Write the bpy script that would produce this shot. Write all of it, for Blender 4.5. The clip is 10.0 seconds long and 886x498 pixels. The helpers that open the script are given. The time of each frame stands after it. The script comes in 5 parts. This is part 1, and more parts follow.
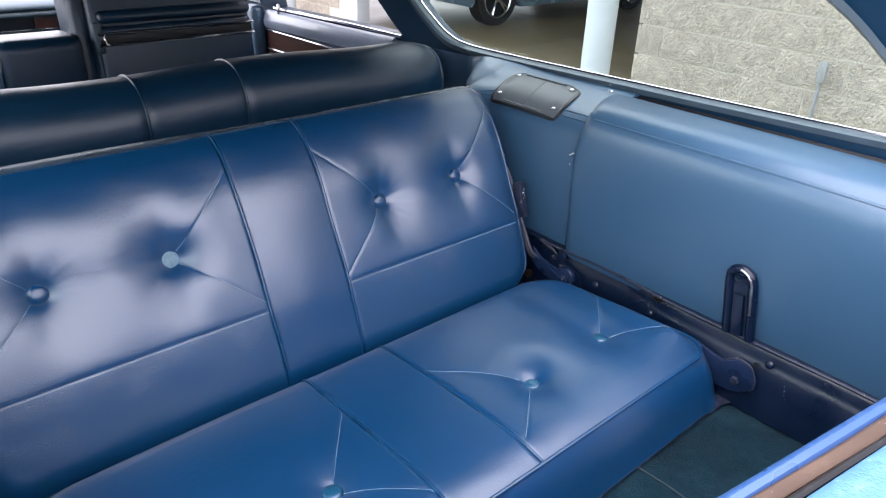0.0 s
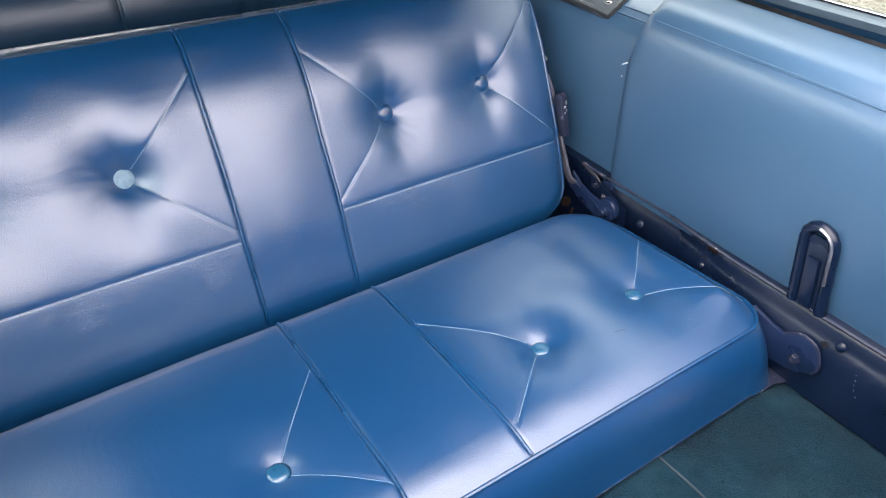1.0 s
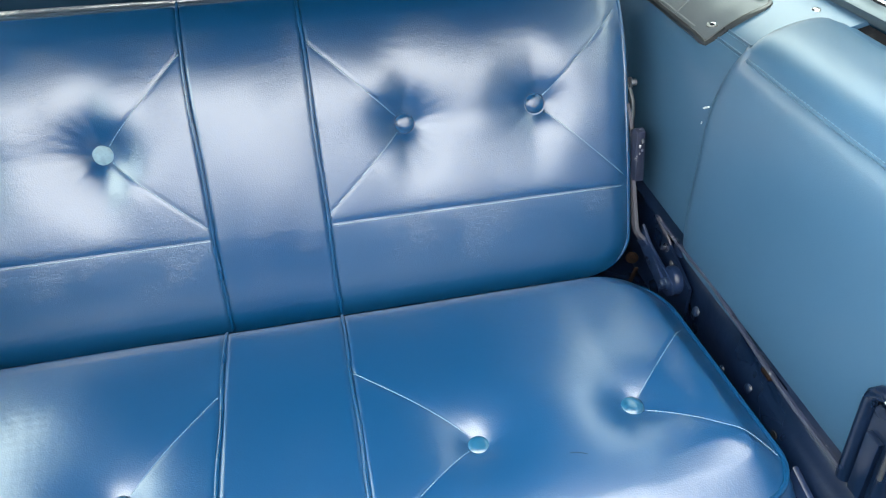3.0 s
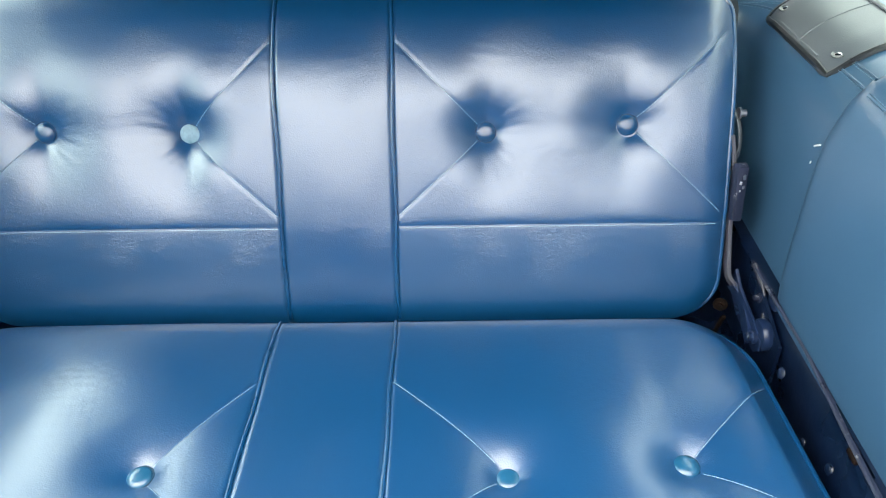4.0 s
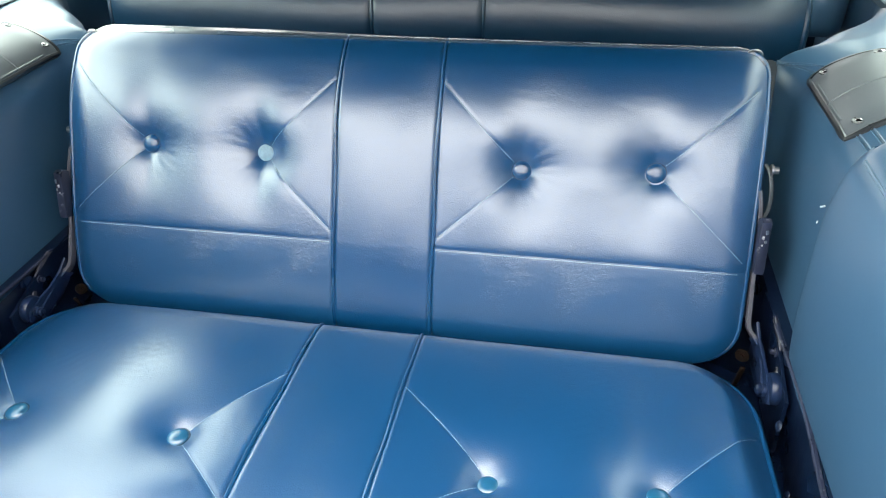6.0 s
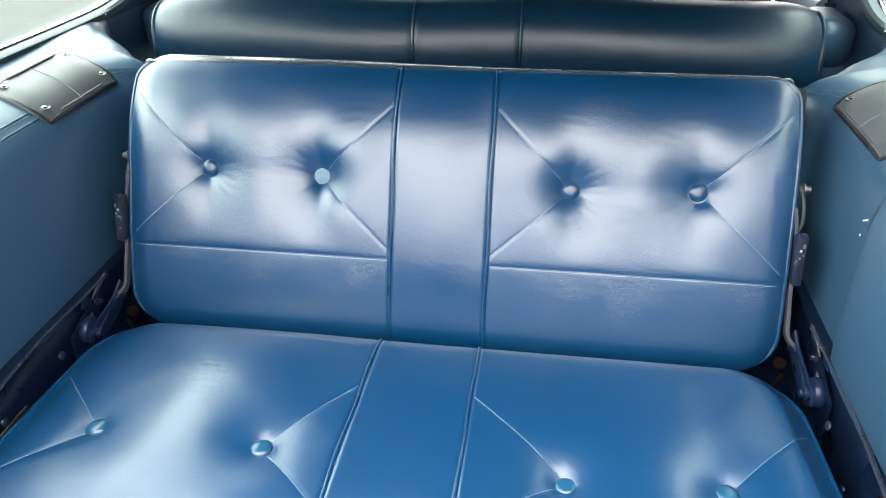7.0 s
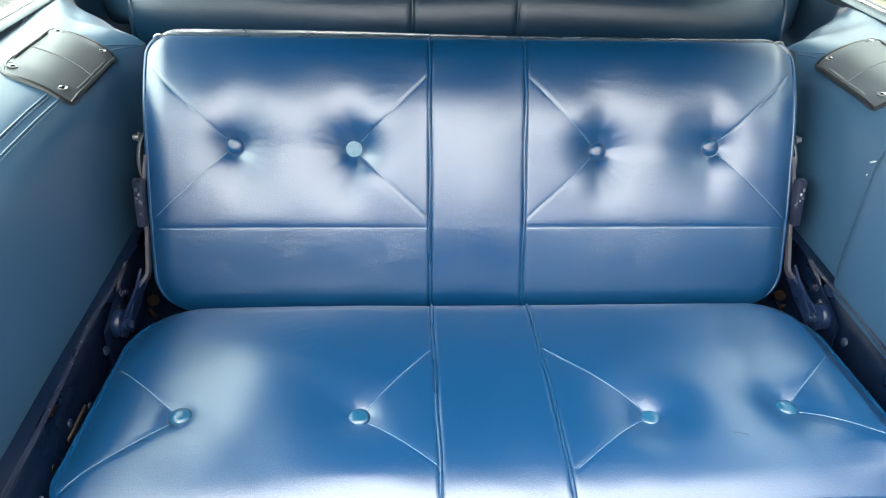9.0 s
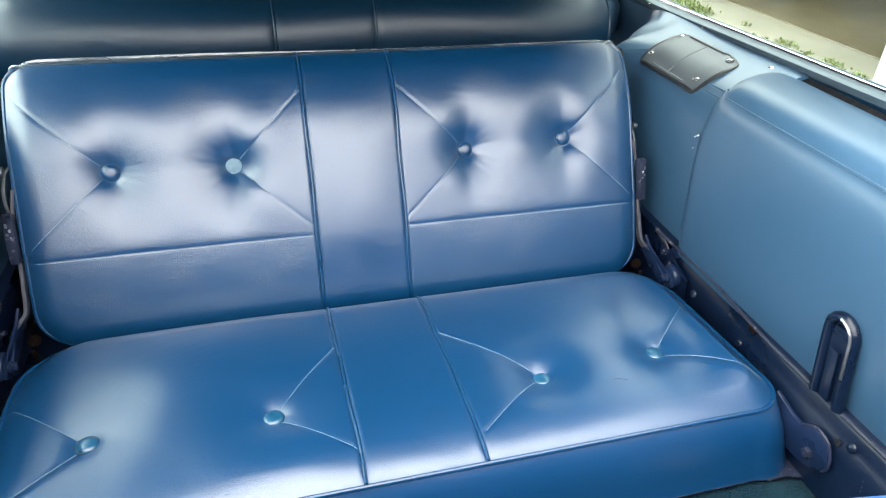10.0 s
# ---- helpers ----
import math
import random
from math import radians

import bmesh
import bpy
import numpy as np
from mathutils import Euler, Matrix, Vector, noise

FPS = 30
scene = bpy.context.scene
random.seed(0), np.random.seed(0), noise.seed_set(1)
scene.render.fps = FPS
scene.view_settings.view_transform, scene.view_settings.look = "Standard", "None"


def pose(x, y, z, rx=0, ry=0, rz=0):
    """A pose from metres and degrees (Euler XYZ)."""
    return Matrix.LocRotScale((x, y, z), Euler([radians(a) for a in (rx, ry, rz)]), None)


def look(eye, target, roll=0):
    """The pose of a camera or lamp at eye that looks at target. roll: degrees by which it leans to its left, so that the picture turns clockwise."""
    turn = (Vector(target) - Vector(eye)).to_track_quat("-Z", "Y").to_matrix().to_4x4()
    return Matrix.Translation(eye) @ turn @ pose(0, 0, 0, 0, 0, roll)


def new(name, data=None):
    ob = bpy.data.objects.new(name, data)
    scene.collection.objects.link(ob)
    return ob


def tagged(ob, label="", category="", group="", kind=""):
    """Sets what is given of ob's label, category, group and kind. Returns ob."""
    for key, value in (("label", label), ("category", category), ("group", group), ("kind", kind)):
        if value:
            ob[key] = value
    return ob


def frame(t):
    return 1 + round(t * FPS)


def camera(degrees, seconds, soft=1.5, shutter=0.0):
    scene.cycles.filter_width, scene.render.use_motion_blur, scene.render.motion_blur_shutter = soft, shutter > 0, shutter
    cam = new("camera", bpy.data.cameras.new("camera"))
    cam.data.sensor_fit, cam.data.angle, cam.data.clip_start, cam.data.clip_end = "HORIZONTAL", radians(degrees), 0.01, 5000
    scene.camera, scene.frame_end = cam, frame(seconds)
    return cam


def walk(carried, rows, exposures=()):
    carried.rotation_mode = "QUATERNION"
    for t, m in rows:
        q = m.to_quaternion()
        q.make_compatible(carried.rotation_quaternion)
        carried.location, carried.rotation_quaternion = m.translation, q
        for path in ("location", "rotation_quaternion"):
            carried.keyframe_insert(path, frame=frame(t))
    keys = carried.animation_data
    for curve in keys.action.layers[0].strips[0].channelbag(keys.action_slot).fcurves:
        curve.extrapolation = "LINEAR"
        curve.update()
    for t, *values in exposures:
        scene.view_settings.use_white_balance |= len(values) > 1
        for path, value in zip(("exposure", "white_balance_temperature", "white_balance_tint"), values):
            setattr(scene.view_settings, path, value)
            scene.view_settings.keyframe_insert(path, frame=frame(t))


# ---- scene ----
cam = camera(64.8, 10.0, 1.15)
PATH = [
    (0, (-0.556, -0.978, 1.456), (0.633, 0.346, 0.544), 2.2),
    (0.5, (-0.475, -0.891, 1.424), (0.644, 0.406, 0.392), 2.1),
    (1, (-0.321, -0.878, 1.427), (0.592, 0.434, 0.225), 1.8),
    (1.5, (-0.219, -0.856, 1.41), (0.465, 0.507, 0.116), 1.4),
    (2, (-0.118, -0.85, 1.415), (0.401, 0.561, 0.096), 0.8),
    (2.2, (-0.053, -0.848, 1.424), (0.392, 0.591, 0.108), -0.0),
    (3.3, (0.102, -0.83, 1.408), (0.36, 0.698, 0.143), -0.5),
    (3.5, (0.122, -0.827, 1.4), (0.309, 0.722, 0.148), -0.7),
    (4, (0.151, -0.816, 1.38), (0.148, 0.76, 0.149), -0.8),
    (4.5, (0.174, -0.815, 1.381), (0.05, 0.758, 0.152), -1.0),
    (5, (0.204, -0.835, 1.4), (-0.035, 0.725, 0.171), -1.8),
    (5.5, (0.268, -0.859, 1.427), (-0.048, 0.704, 0.219), -2.2),
    (5.7, (0.287, -0.867, 1.424), (-0.048, 0.707, 0.236), -2.4),
    (6.8, (0.231, -0.954, 1.431), (-0.107, 0.696, 0.352), -2.0),
    (7, (0.161, -0.963, 1.446), (-0.1, 0.694, 0.358), -1.2),
    (7.5, (0.02, -0.968, 1.442), (0.042, 0.692, 0.327), 1.1),
    (8, (-0.034, -0.937, 1.437), (0.068, 0.715, 0.313), 1.7),
    (8.5, (-0.073, -0.931, 1.427), (0.033, 0.716, 0.298), 1.7),
    (9, (-0.125, -1.021, 1.446), (-0.017, 0.621, 0.31), 1.9),
    (9.5, (-0.18, -1.1, 1.468), (0.019, 0.547, 0.352), 2.0),
    (10, (-0.171, -1.098, 1.444), (0.313, 0.525, 0.379), 2.5),
]
EXPOSURES = [(0.0, 2.25, 6100, 16), (0.5, 2.64, 6350, 16), (1.0, 2.83, 6550, 16), (2.0, 2.95, 6500, 6), (3.5, 2.98, 6500, 2), (5.5, 3.03, 6550, 2), (7.0, 2.97, 6600, 2), (9.0, 2.97, 6520, 3), (10.0, 2.88, 6500, 4)]
walk(cam, [(t, look(eye, target, roll)) for t, eye, target, roll in PATH], EXPOSURES)

# ---------------------------------------------------------------- world, sun
SKY = bpy.data.worlds.new("sky")
scene.world = SKY
SKY.use_nodes = True
_t = SKY.node_tree
_sky = _t.nodes.new("ShaderNodeTexSky")
_sky.sky_type, _sky.sun_disc = "NISHITA", False
_sky.sun_elevation, _sky.sun_rotation = radians(50), radians(300)
_sky.air_density, _sky.dust_density, _sky.ozone_density = 1.0, 1.5, 1.0
_hsv = _t.nodes.new("ShaderNodeHueSaturation")
_hsv.inputs["Saturation"].default_value = 0.09
_hsv.inputs["Value"].default_value = 0.17
_t.links.new(_sky.outputs[0], _hsv.inputs["Color"])
_cloud = _t.nodes.new("ShaderNodeMix")
_cloud.data_type, _cloud.blend_type = "RGBA", "ADD"
_cloud.inputs["Factor"].default_value = 1.0
# overcast, far brighter overhead than at the horizon
_dir, _axes, _rise, _tint = (_t.nodes.new("ShaderNode" + k) for k in ("TexCoord", "SeparateXYZ", "MapRange", "VectorMath"))
_t.links.new(_dir.outputs["Generated"], _axes.inputs[0])
_t.links.new(_axes.outputs["Z"], _rise.inputs["Value"])
_rise.inputs["To Min"].default_value, _rise.inputs["To Max"].default_value = 4.4, 5.0
_tint.operation = "SCALE"
_tint.inputs[0].default_value = (1.03, 0.985, 0.99)
_t.links.new(_rise.outputs[0], _tint.inputs["Scale"])
_t.links.new(_tint.outputs[0], _cloud.inputs["B"])
_t.links.new(_hsv.outputs[0], _cloud.inputs["A"])
_t.links.new(_cloud.outputs["Result"], _t.nodes["Background"].inputs[0])
_t.nodes["Background"].inputs[1].default_value = 0.15
sun = new("sun", bpy.data.lights.new("sun", "SUN"))
sun.data.energy, sun.data.angle, sun.data.color = 0.85, radians(120), (1.0, 0.97, 0.94)
sun.matrix_world = look((0, 0, 10), (5.5, -3.2, 10 - 7.6))

# ---------------------------------------------------------------- materials
def mat(name, base, rough=0.5, metal=0.0, var=0.12, vscale=6.0, grain=0.0, gscale=600.0, rvar=0.08,
        coat=0.0, relief=0.0, rscale=30.0, second=None, mscale=20.0, mlow=0.55, mhigh=0.7, stretch=(1, 1, 1), spec=0.5, sheen=0.0, crease=0.0, cscale=40.0, czone=None, coat_rough=0.235):
    """A surface with colour varying at two scales, uneven gloss, fine grain and optional broader relief or worn patches."""
    m = bpy.data.materials.new(name)
    m.use_nodes = True
    t = m.node_tree
    n, link = t.nodes, t.links.new
    p = n["Principled BSDF"]
    p.inputs["Metallic"].default_value = metal
    p.inputs["Specular IOR Level"].default_value = spec
    p.inputs["Coat Weight"].default_value = coat
    p.inputs["Coat Roughness"].default_value = coat_rough
    p.inputs["Coat IOR"].default_value = 1.86
    p.inputs["Sheen Weight"].default_value = sheen
    co = n.new("ShaderNodeTexCoord")
    mp = n.new("ShaderNodeMapping")
    mp.inputs["Scale"].default_value = stretch
    link(co.outputs["Object"], mp.inputs["Vector"])
    big = n.new("ShaderNodeTexNoise")
    big.inputs["Scale"].default_value, big.inputs["Detail"].default_value = vscale, 3
    link(mp.outputs[0], big.inputs["Vector"])
    ramp = n.new("ShaderNodeMapRange")
    ramp.inputs["To Min"].default_value, ramp.inputs["To Max"].default_value = 1 - 2.2 * var, 1 + 2.2 * var
    link(big.outputs["Fac"], ramp.inputs["Value"])
    colour = n.new("ShaderNodeVectorMath")
    colour.operation = "SCALE"
    colour.inputs[0].default_value = base
    link(ramp.outputs[0], colour.inputs["Scale"])
    out = colour.outputs[0]
    if second:
        spot = n.new("ShaderNodeTexNoise")
        spot.inputs["Scale"].default_value, spot.inputs["Detail"].default_value, spot.inputs["Roughness"].default_value = mscale, 8, 0.7
        link(mp.outputs[0], spot.inputs["Vector"])
        mask = n.new("ShaderNodeMapRange")
        mask.inputs["From Min"].default_value, mask.inputs["From Max"].default_value = mlow, mhigh
        link(spot.outputs["Fac"], mask.inputs["Value"])
        mix = n.new("ShaderNodeMix")
        mix.data_type = "RGBA"
        mix.inputs["B"].default_value = (*second, 1)
        link(mask.outputs[0], mix.inputs["Factor"])
        link(out, mix.inputs["A"])
        out = mix.outputs["Result"]
    link(out, p.inputs["Base Color"])
    gloss = n.new("ShaderNodeMapRange")
    gloss.inputs["To Min"].default_value, gloss.inputs["To Max"].default_value = max(rough - 2.2 * rvar, 0.02), rough + 2.2 * rvar
    link(big.outputs["Fac"], gloss.inputs["Value"])
    link(gloss.outputs[0], p.inputs["Roughness"])
    last = None
    if relief:
        wide = n.new("ShaderNodeTexNoise")
        wide.inputs["Scale"].default_value, wide.inputs["Detail"].default_value = rscale, 5
        link(mp.outputs[0], wide.inputs["Vector"])
        last = n.new("ShaderNodeBump")
        last.inputs["Strength"].default_value, last.inputs["Distance"].default_value = 1.0, relief
        link(wide.outputs["Fac"], last.inputs["Height"])
    if grain:
        fine = n.new("ShaderNodeTexVoronoi")
        fine.inputs["Scale"].default_value = gscale
        link(co.outputs["Object"], fine.inputs["Vector"])
        bump = n.new("ShaderNodeBump")
        bump.inputs["Strength"].default_value, bump.inputs["Distance"].default_value = 1.0, grain
        link(fine.outputs["Distance"], bump.inputs["Height"])
        if last:
            link(last.outputs[0], bump.inputs["Normal"])
        last = bump
    if crease:
        # hairline creases in two slanting directions, gathered in patches
        patch = n.new("ShaderNodeTexNoise")
        patch.inputs["Scale"].default_value, patch.inputs["Detail"].default_value = 11.0, 3
        link(co.outputs["Object"], patch.inputs["Vector"])
        where = n.new("ShaderNodeMapRange")
        where.interpolation_type = "SMOOTHSTEP"
        where.inputs["From Min"].default_value, where.inputs["From Max"].default_value = 0.40, 0.66
        link(patch.outputs["Fac"], where.inputs["Value"])
        amount = where.outputs[0]
        if czone:
            axes, band = n.new("ShaderNodeSeparateXYZ"), n.new("ShaderNodeMapRange")
            link(co.outputs["Object"], axes.inputs[0])
            band.inputs["From Min"].default_value, band.inputs["From Max"].default_value = czone
            link(axes.outputs["Z"], band.inputs["Value"])
            both = n.new("ShaderNodeMath")
            both.operation = "MULTIPLY"
            link(amount, both.inputs[0])
            link(band.outputs[0], both.inputs[1])
            amount = both.outputs[0]
        for turn, wide in ((0.5, 0.30), (-0.35, 0.42), (1.3, 0.5)):
            slant = n.new("ShaderNodeMapping")
            slant.inputs["Rotation"].default_value, slant.inputs["Scale"].default_value = (0.2, turn, turn * 0.6), (wide, 1, 1)
            link(co.outputs["Object"], slant.inputs["Vector"])
            lines = n.new("ShaderNodeTexNoise")
            lines.inputs["Scale"].default_value, lines.inputs["Detail"].default_value, lines.inputs["Distortion"].default_value = cscale / wide**0.5, 3, 0.5
            link(slant.outputs[0], lines.inputs["Vector"])
            middle = n.new("ShaderNodeMath")
            middle.operation = "SUBTRACT"
            middle.inputs[1].default_value = 0.5
            link(lines.outputs["Fac"], middle.inputs[0])
            near = n.new("ShaderNodeMath")
            near.operation = "ABSOLUTE"
            link(middle.outputs[0], near.inputs[0])
            thin = n.new("ShaderNodeMapRange")
            thin.interpolation_type = "SMOOTHSTEP"
            thin.inputs["From Max"].default_value = 0.045
            link(near.outputs[0], thin.inputs["Value"])
            deep = n.new("ShaderNodeMath")
            deep.operation = "MULTIPLY"
            link(thin.outputs[0], deep.inputs[0])
            link(amount, deep.inputs[1])
            fold = n.new("ShaderNodeBump")
            fold.inputs["Strength"].default_value, fold.inputs["Distance"].default_value = 1.0, crease
            link(deep.outputs[0], fold.inputs["Height"])
            if last:
                link(last.outputs[0], fold.inputs["Normal"])
            last = fold
    if last:
        link(last.outputs[0], p.inputs["Normal"])
        link(last.outputs[0], p.inputs["Coat Normal"])
    return m


VINYL = mat("blue_vinyl", (0.0018, 0.050, 0.146), 0.34, coat=1.0, spec=0.40, var=0.05, vscale=5, grain=0.00011, gscale=520, rvar=0.02, relief=0.00007, rscale=110, crease=0.00003, cscale=180, coat_rough=0.30)
VINYL_BACK = mat("finely_creased_blue_vinyl", (0.0018, 0.050, 0.146), 0.33, coat=1.0, spec=0.40, var=0.05, vscale=5, grain=0.00013, gscale=520, rvar=0.02, relief=0.00006, rscale=110, crease=0.00004, cscale=190, coat_rough=0.28)
VINYL_WORN = mat("creased_blue_vinyl", (0.0022, 0.053, 0.148), 0.38, coat=1.0, spec=0.45, var=0.05, vscale=6, grain=0.00008, gscale=560, rvar=0.02, relief=0.00008, rscale=110, crease=0.00013, cscale=140, czone=(0.07, 0.18), coat_rough=0.32)
VINYL_WELT = mat("blue_vinyl_welt", (0.003, 0.052, 0.145), 0.30, coat=0.45, spec=0.5, var=0.12, grain=0.0001, gscale=900)
# seat vinyl made lighter; the sky's reflection is in the base colour
VINYL_BUTTON = mat("sky_tinted_button", (0.010, 0.085, 0.175), 0.34, coat=0.6, spec=0.5, var=0.10, vscale=60)
VINYL_PANEL = mat("side_panel_vinyl", (0.042, 0.106, 0.187), 0.42, coat=0.30, spec=0.6, var=0.07, vscale=3, grain=0.00009, gscale=700, rvar=0.05, relief=0.0008, rscale=9)
VINYL_DARK = mat("dark_blue_vinyl", (0.0035, 0.027, 0.062), 0.36, coat=0.25, spec=0.5, var=0.07, vscale=5, grain=0.0002, gscale=600, rvar=0.06, relief=0.001, rscale=18)
# same vinyl as the seat, lightened for the sky light on the gate
VINYL_GATE = mat("skylit_wrinkled_vinyl", (0.10, 0.24, 0.46), 0.42, var=0.10, vscale=9, grain=0.0003, gscale=420, relief=0.0035, rscale=55,
                 second=(0.26, 0.42, 0.62), mscale=75, mlow=0.56, mhigh=0.72)
BUTTON_BARE = mat("worn_button_top", (0.16, 0.26, 0.33), 0.5, var=0.25, vscale=120, second=(0.05, 0.12, 0.20), mscale=300, mlow=0.6, mhigh=0.7)
SCUFF = mat("bare_white_backing", (0.62, 0.64, 0.66), 0.8, var=0.1, vscale=80)
THREAD_PANEL = mat("blue_grey_thread", (0.11, 0.20, 0.28), 0.7, var=0.2, vscale=60)
THREAD = mat("pale_blue_thread", (0.30, 0.43, 0.52), 0.7, var=0.2, vscale=60)
NAVY = mat("navy_painted_steel", (0.0034, 0.010, 0.030), 0.34, var=0.2, vscale=12, rvar=0.12, relief=0.0008, rscale=40, second=(0.022, 0.030, 0.05), mscale=55, mlow=0.64, mhigh=0.74)
BRACKET = mat("blue_painted_bracket", (0.010, 0.022, 0.062), 0.32, var=0.2, vscale=20, rvar=0.1)
STRAP = mat("bare_grey_blue_steel", (0.085, 0.085, 0.105), 0.42, metal=0.1, var=0.2, vscale=30, rvar=0.1)
NAVY_WORN = mat("scuffed_navy_steel", (0.022, 0.028, 0.055), 0.36, metal=0.15, var=0.3, vscale=30, rvar=0.12, second=(0.32, 0.32, 0.34), mscale=90, mlow=0.60, mhigh=0.70)
BLUE_PAINT = mat("blue_body_paint", (0.035, 0.10, 0.29), 0.32, var=0.08, vscale=6, coat=0.4, second=(0.02, 0.05, 0.12), mscale=60, mlow=0.66, mhigh=0.72)
STEEL = mat("worn_bare_steel", (0.42, 0.42, 0.43), 0.35, metal=0.9, var=0.2, vscale=50, second=(0.16, 0.13, 0.11), mscale=120, mlow=0.6, mhigh=0.7)
FLANGE = mat("blue_grey_steel", (0.016, 0.026, 0.036), 0.6, spec=0.3, var=0.25, vscale=40)
GREY_STEEL = mat("grey_painted_steel", (0.16, 0.18, 0.19), 0.45, metal=0.3, var=0.2, vscale=40)
CHROME = mat("chrome", (0.75, 0.76, 0.78), 0.12, metal=1.0, var=0.05, vscale=20, rvar=0.05)
RUST = mat("rusted_steel", (0.005, 0.0035, 0.003), 0.85, spec=0.1, var=0.4, vscale=60, relief=0.001, rscale=150, second=(0.012, 0.006, 0.004), mscale=110, mlow=0.45, mhigh=0.6)
SEAL_BROWN = mat("weathered_brown_seal", (0.085, 0.052, 0.036), 0.6, var=0.35, vscale=25, relief=0.002, rscale=60, second=(0.34, 0.27, 0.22), mscale=70, mlow=0.62, mhigh=0.72, stretch=(0.5, 1, 1))
# rubber seal; also paints the shade in gaps, slots and holes
BLACK = mat("black_rubber_and_shade", (0.012, 0.013, 0.016), 0.5, var=0.2, vscale=20, second=(0.05, 0.05, 0.05), mscale=60)
PLATE = mat("grey_cover_plate", (0.100, 0.118, 0.132), 0.46, coat=0.25, var=0.08, vscale=9, grain=0.0002, gscale=700, rvar=0.06)
# plate grey darkened for shade on its rim and in the screw recesses
PLATE_SHADE = mat("shaded_grey_plate", (0.022, 0.026, 0.030), 0.34, coat=0.3, var=0.15, vscale=20)
TAN_STRIP = mat("bare_tan_strip", (0.030, 0.023, 0.020), 0.7, var=0.25, vscale=60)
# paler than the frames: sky reflected on the sill is put in the base
SILL_PAD = mat("sky_sheen_sill", (0.26, 0.31, 0.40), 0.35, coat=0.5, var=0.06, vscale=8)
SILL = mat("satin_grey_blue_frame", (0.075, 0.105, 0.130), 0.36, metal=0.2, var=0.10, vscale=12)
CARPET = mat("teal_blue_carpet", (0.0042, 0.023, 0.037), 0.95, var=0.20, vscale=11, relief=0.003, rscale=420, second=(0.011, 0.044, 0.062), mscale=9, mlow=0.45, mhigh=0.75, sheen=0.05, spec=0.08)
CARPET_EDGE = mat("pale_carpet_edge", (0.038, 0.058, 0.075), 0.85, var=0.25, vscale=40)
# lighter base stands in for the sheen on the top ledge
VINYL_LEDGE = mat("ledge_sheen_vinyl", (0.055, 0.085, 0.125), 0.25, coat=1.0, var=0.10, vscale=9, grain=0.0001, gscale=700)
HEADLINER = mat("dark_headliner", (0.012, 0.020, 0.034), 0.8, var=0.1, vscale=8, grain=0.0004, gscale=350)
WOOD = mat("brown_wood_veneer", (0.050, 0.016, 0.008), 0.35, var=0.35, vscale=14, stretch=(6, 1, 14), coat=0.3, second=(0.095, 0.036, 0.016), mscale=10, mlow=0.5, mhigh=0.75)
DASH_BLACK = mat("black_dash_plastic", (0.012, 0.014, 0.018), 0.4, var=0.2, vscale=20)
BLOCK = mat("split_face_block", (0.350, 0.312, 0.262), 0.92, var=0.16, vscale=9, relief=0.022, rscale=60, second=(0.205, 0.185, 0.165), mscale=30, mlow=0.45, mhigh=0.75)
MORTAR = mat("pale_mortar", (0.43, 0.40, 0.34), 0.95, var=0.10, vscale=12, relief=0.004, rscale=90)
CONDUIT = mat("grey_conduit", (0.21, 0.22, 0.23), 0.6, var=0.1, vscale=20)
POST_PAINT = mat("white_painted_steel", (0.40, 0.435, 0.47), 0.45, var=0.05, vscale=5)
SLAB = mat("polished_tan_concrete", (0.13, 0.106, 0.060), 0.42, var=0.18, vscale=1.2, second=(0.085, 0.066, 0.040), mscale=2.5, mlow=0.45, mhigh=0.75, relief=0.002, rscale=15)
ASPHALT = mat("worn_asphalt", (0.062, 0.062, 0.064), 0.9, var=0.2, vscale=1.2, relief=0.004, rscale=60, second=(0.085, 0.083, 0.08), mscale=40)
PAVING = mat("pale_concrete_paving", (0.34, 0.31, 0.235), 0.85, var=0.14, vscale=0.9, relief=0.006, rscale=35, second=(0.27, 0.245, 0.20), mscale=3.0, mlow=0.5, mhigh=0.8)
WEED = mat("yellow_green_weed", (0.13, 0.165, 0.032), 0.6, var=0.35, vscale=20)
RENDERED = mat("grey_rendered_wall", (0.17, 0.165, 0.16), 0.9, var=0.12, vscale=1.5, relief=0.004, rscale=40)
CAR_PAINT = mat("silver_blue_car_paint", (0.18, 0.27, 0.36), 0.25, metal=0.4, var=0.04, coat=0.8)
TYRE = mat("black_tyre", (0.015, 0.015, 0.016), 0.7, var=0.2, vscale=20)
GLASS = bpy.data.materials.new("clear_glass")
GLASS.use_nodes = True
_t = GLASS.node_tree
_t.nodes.remove(_t.nodes["Principled BSDF"])
_clear, _shine, _mixed = (_t.nodes.new("ShaderNode" + k) for k in ("BsdfTransparent", "BsdfGlossy", "MixShader"))
_clear.inputs[0].default_value = (0.90, 0.970, 0.945, 1)
_shine.inputs["Roughness"].default_value = 0.01
_mixed.inputs[0].default_value = 0.04
_t.links.new(_clear.outputs[0], _mixed.inputs[1])
_t.links.new(_shine.outputs[0], _mixed.inputs[2])
_t.links.new(_mixed.outputs[0], _t.nodes["Material Output"].inputs[0])


# ---------------------------------------------------------------- mesh helpers (points are in world metres)
def thing(name, base, label="", category="", group="", kind=""):
    ob = new(name)
    ob.location = base
    ob.empty_display_size = 0.05
    return tagged(ob, label, category, group, kind)


def root(ob):
    while ob.parent:
        ob = ob.parent
    return ob


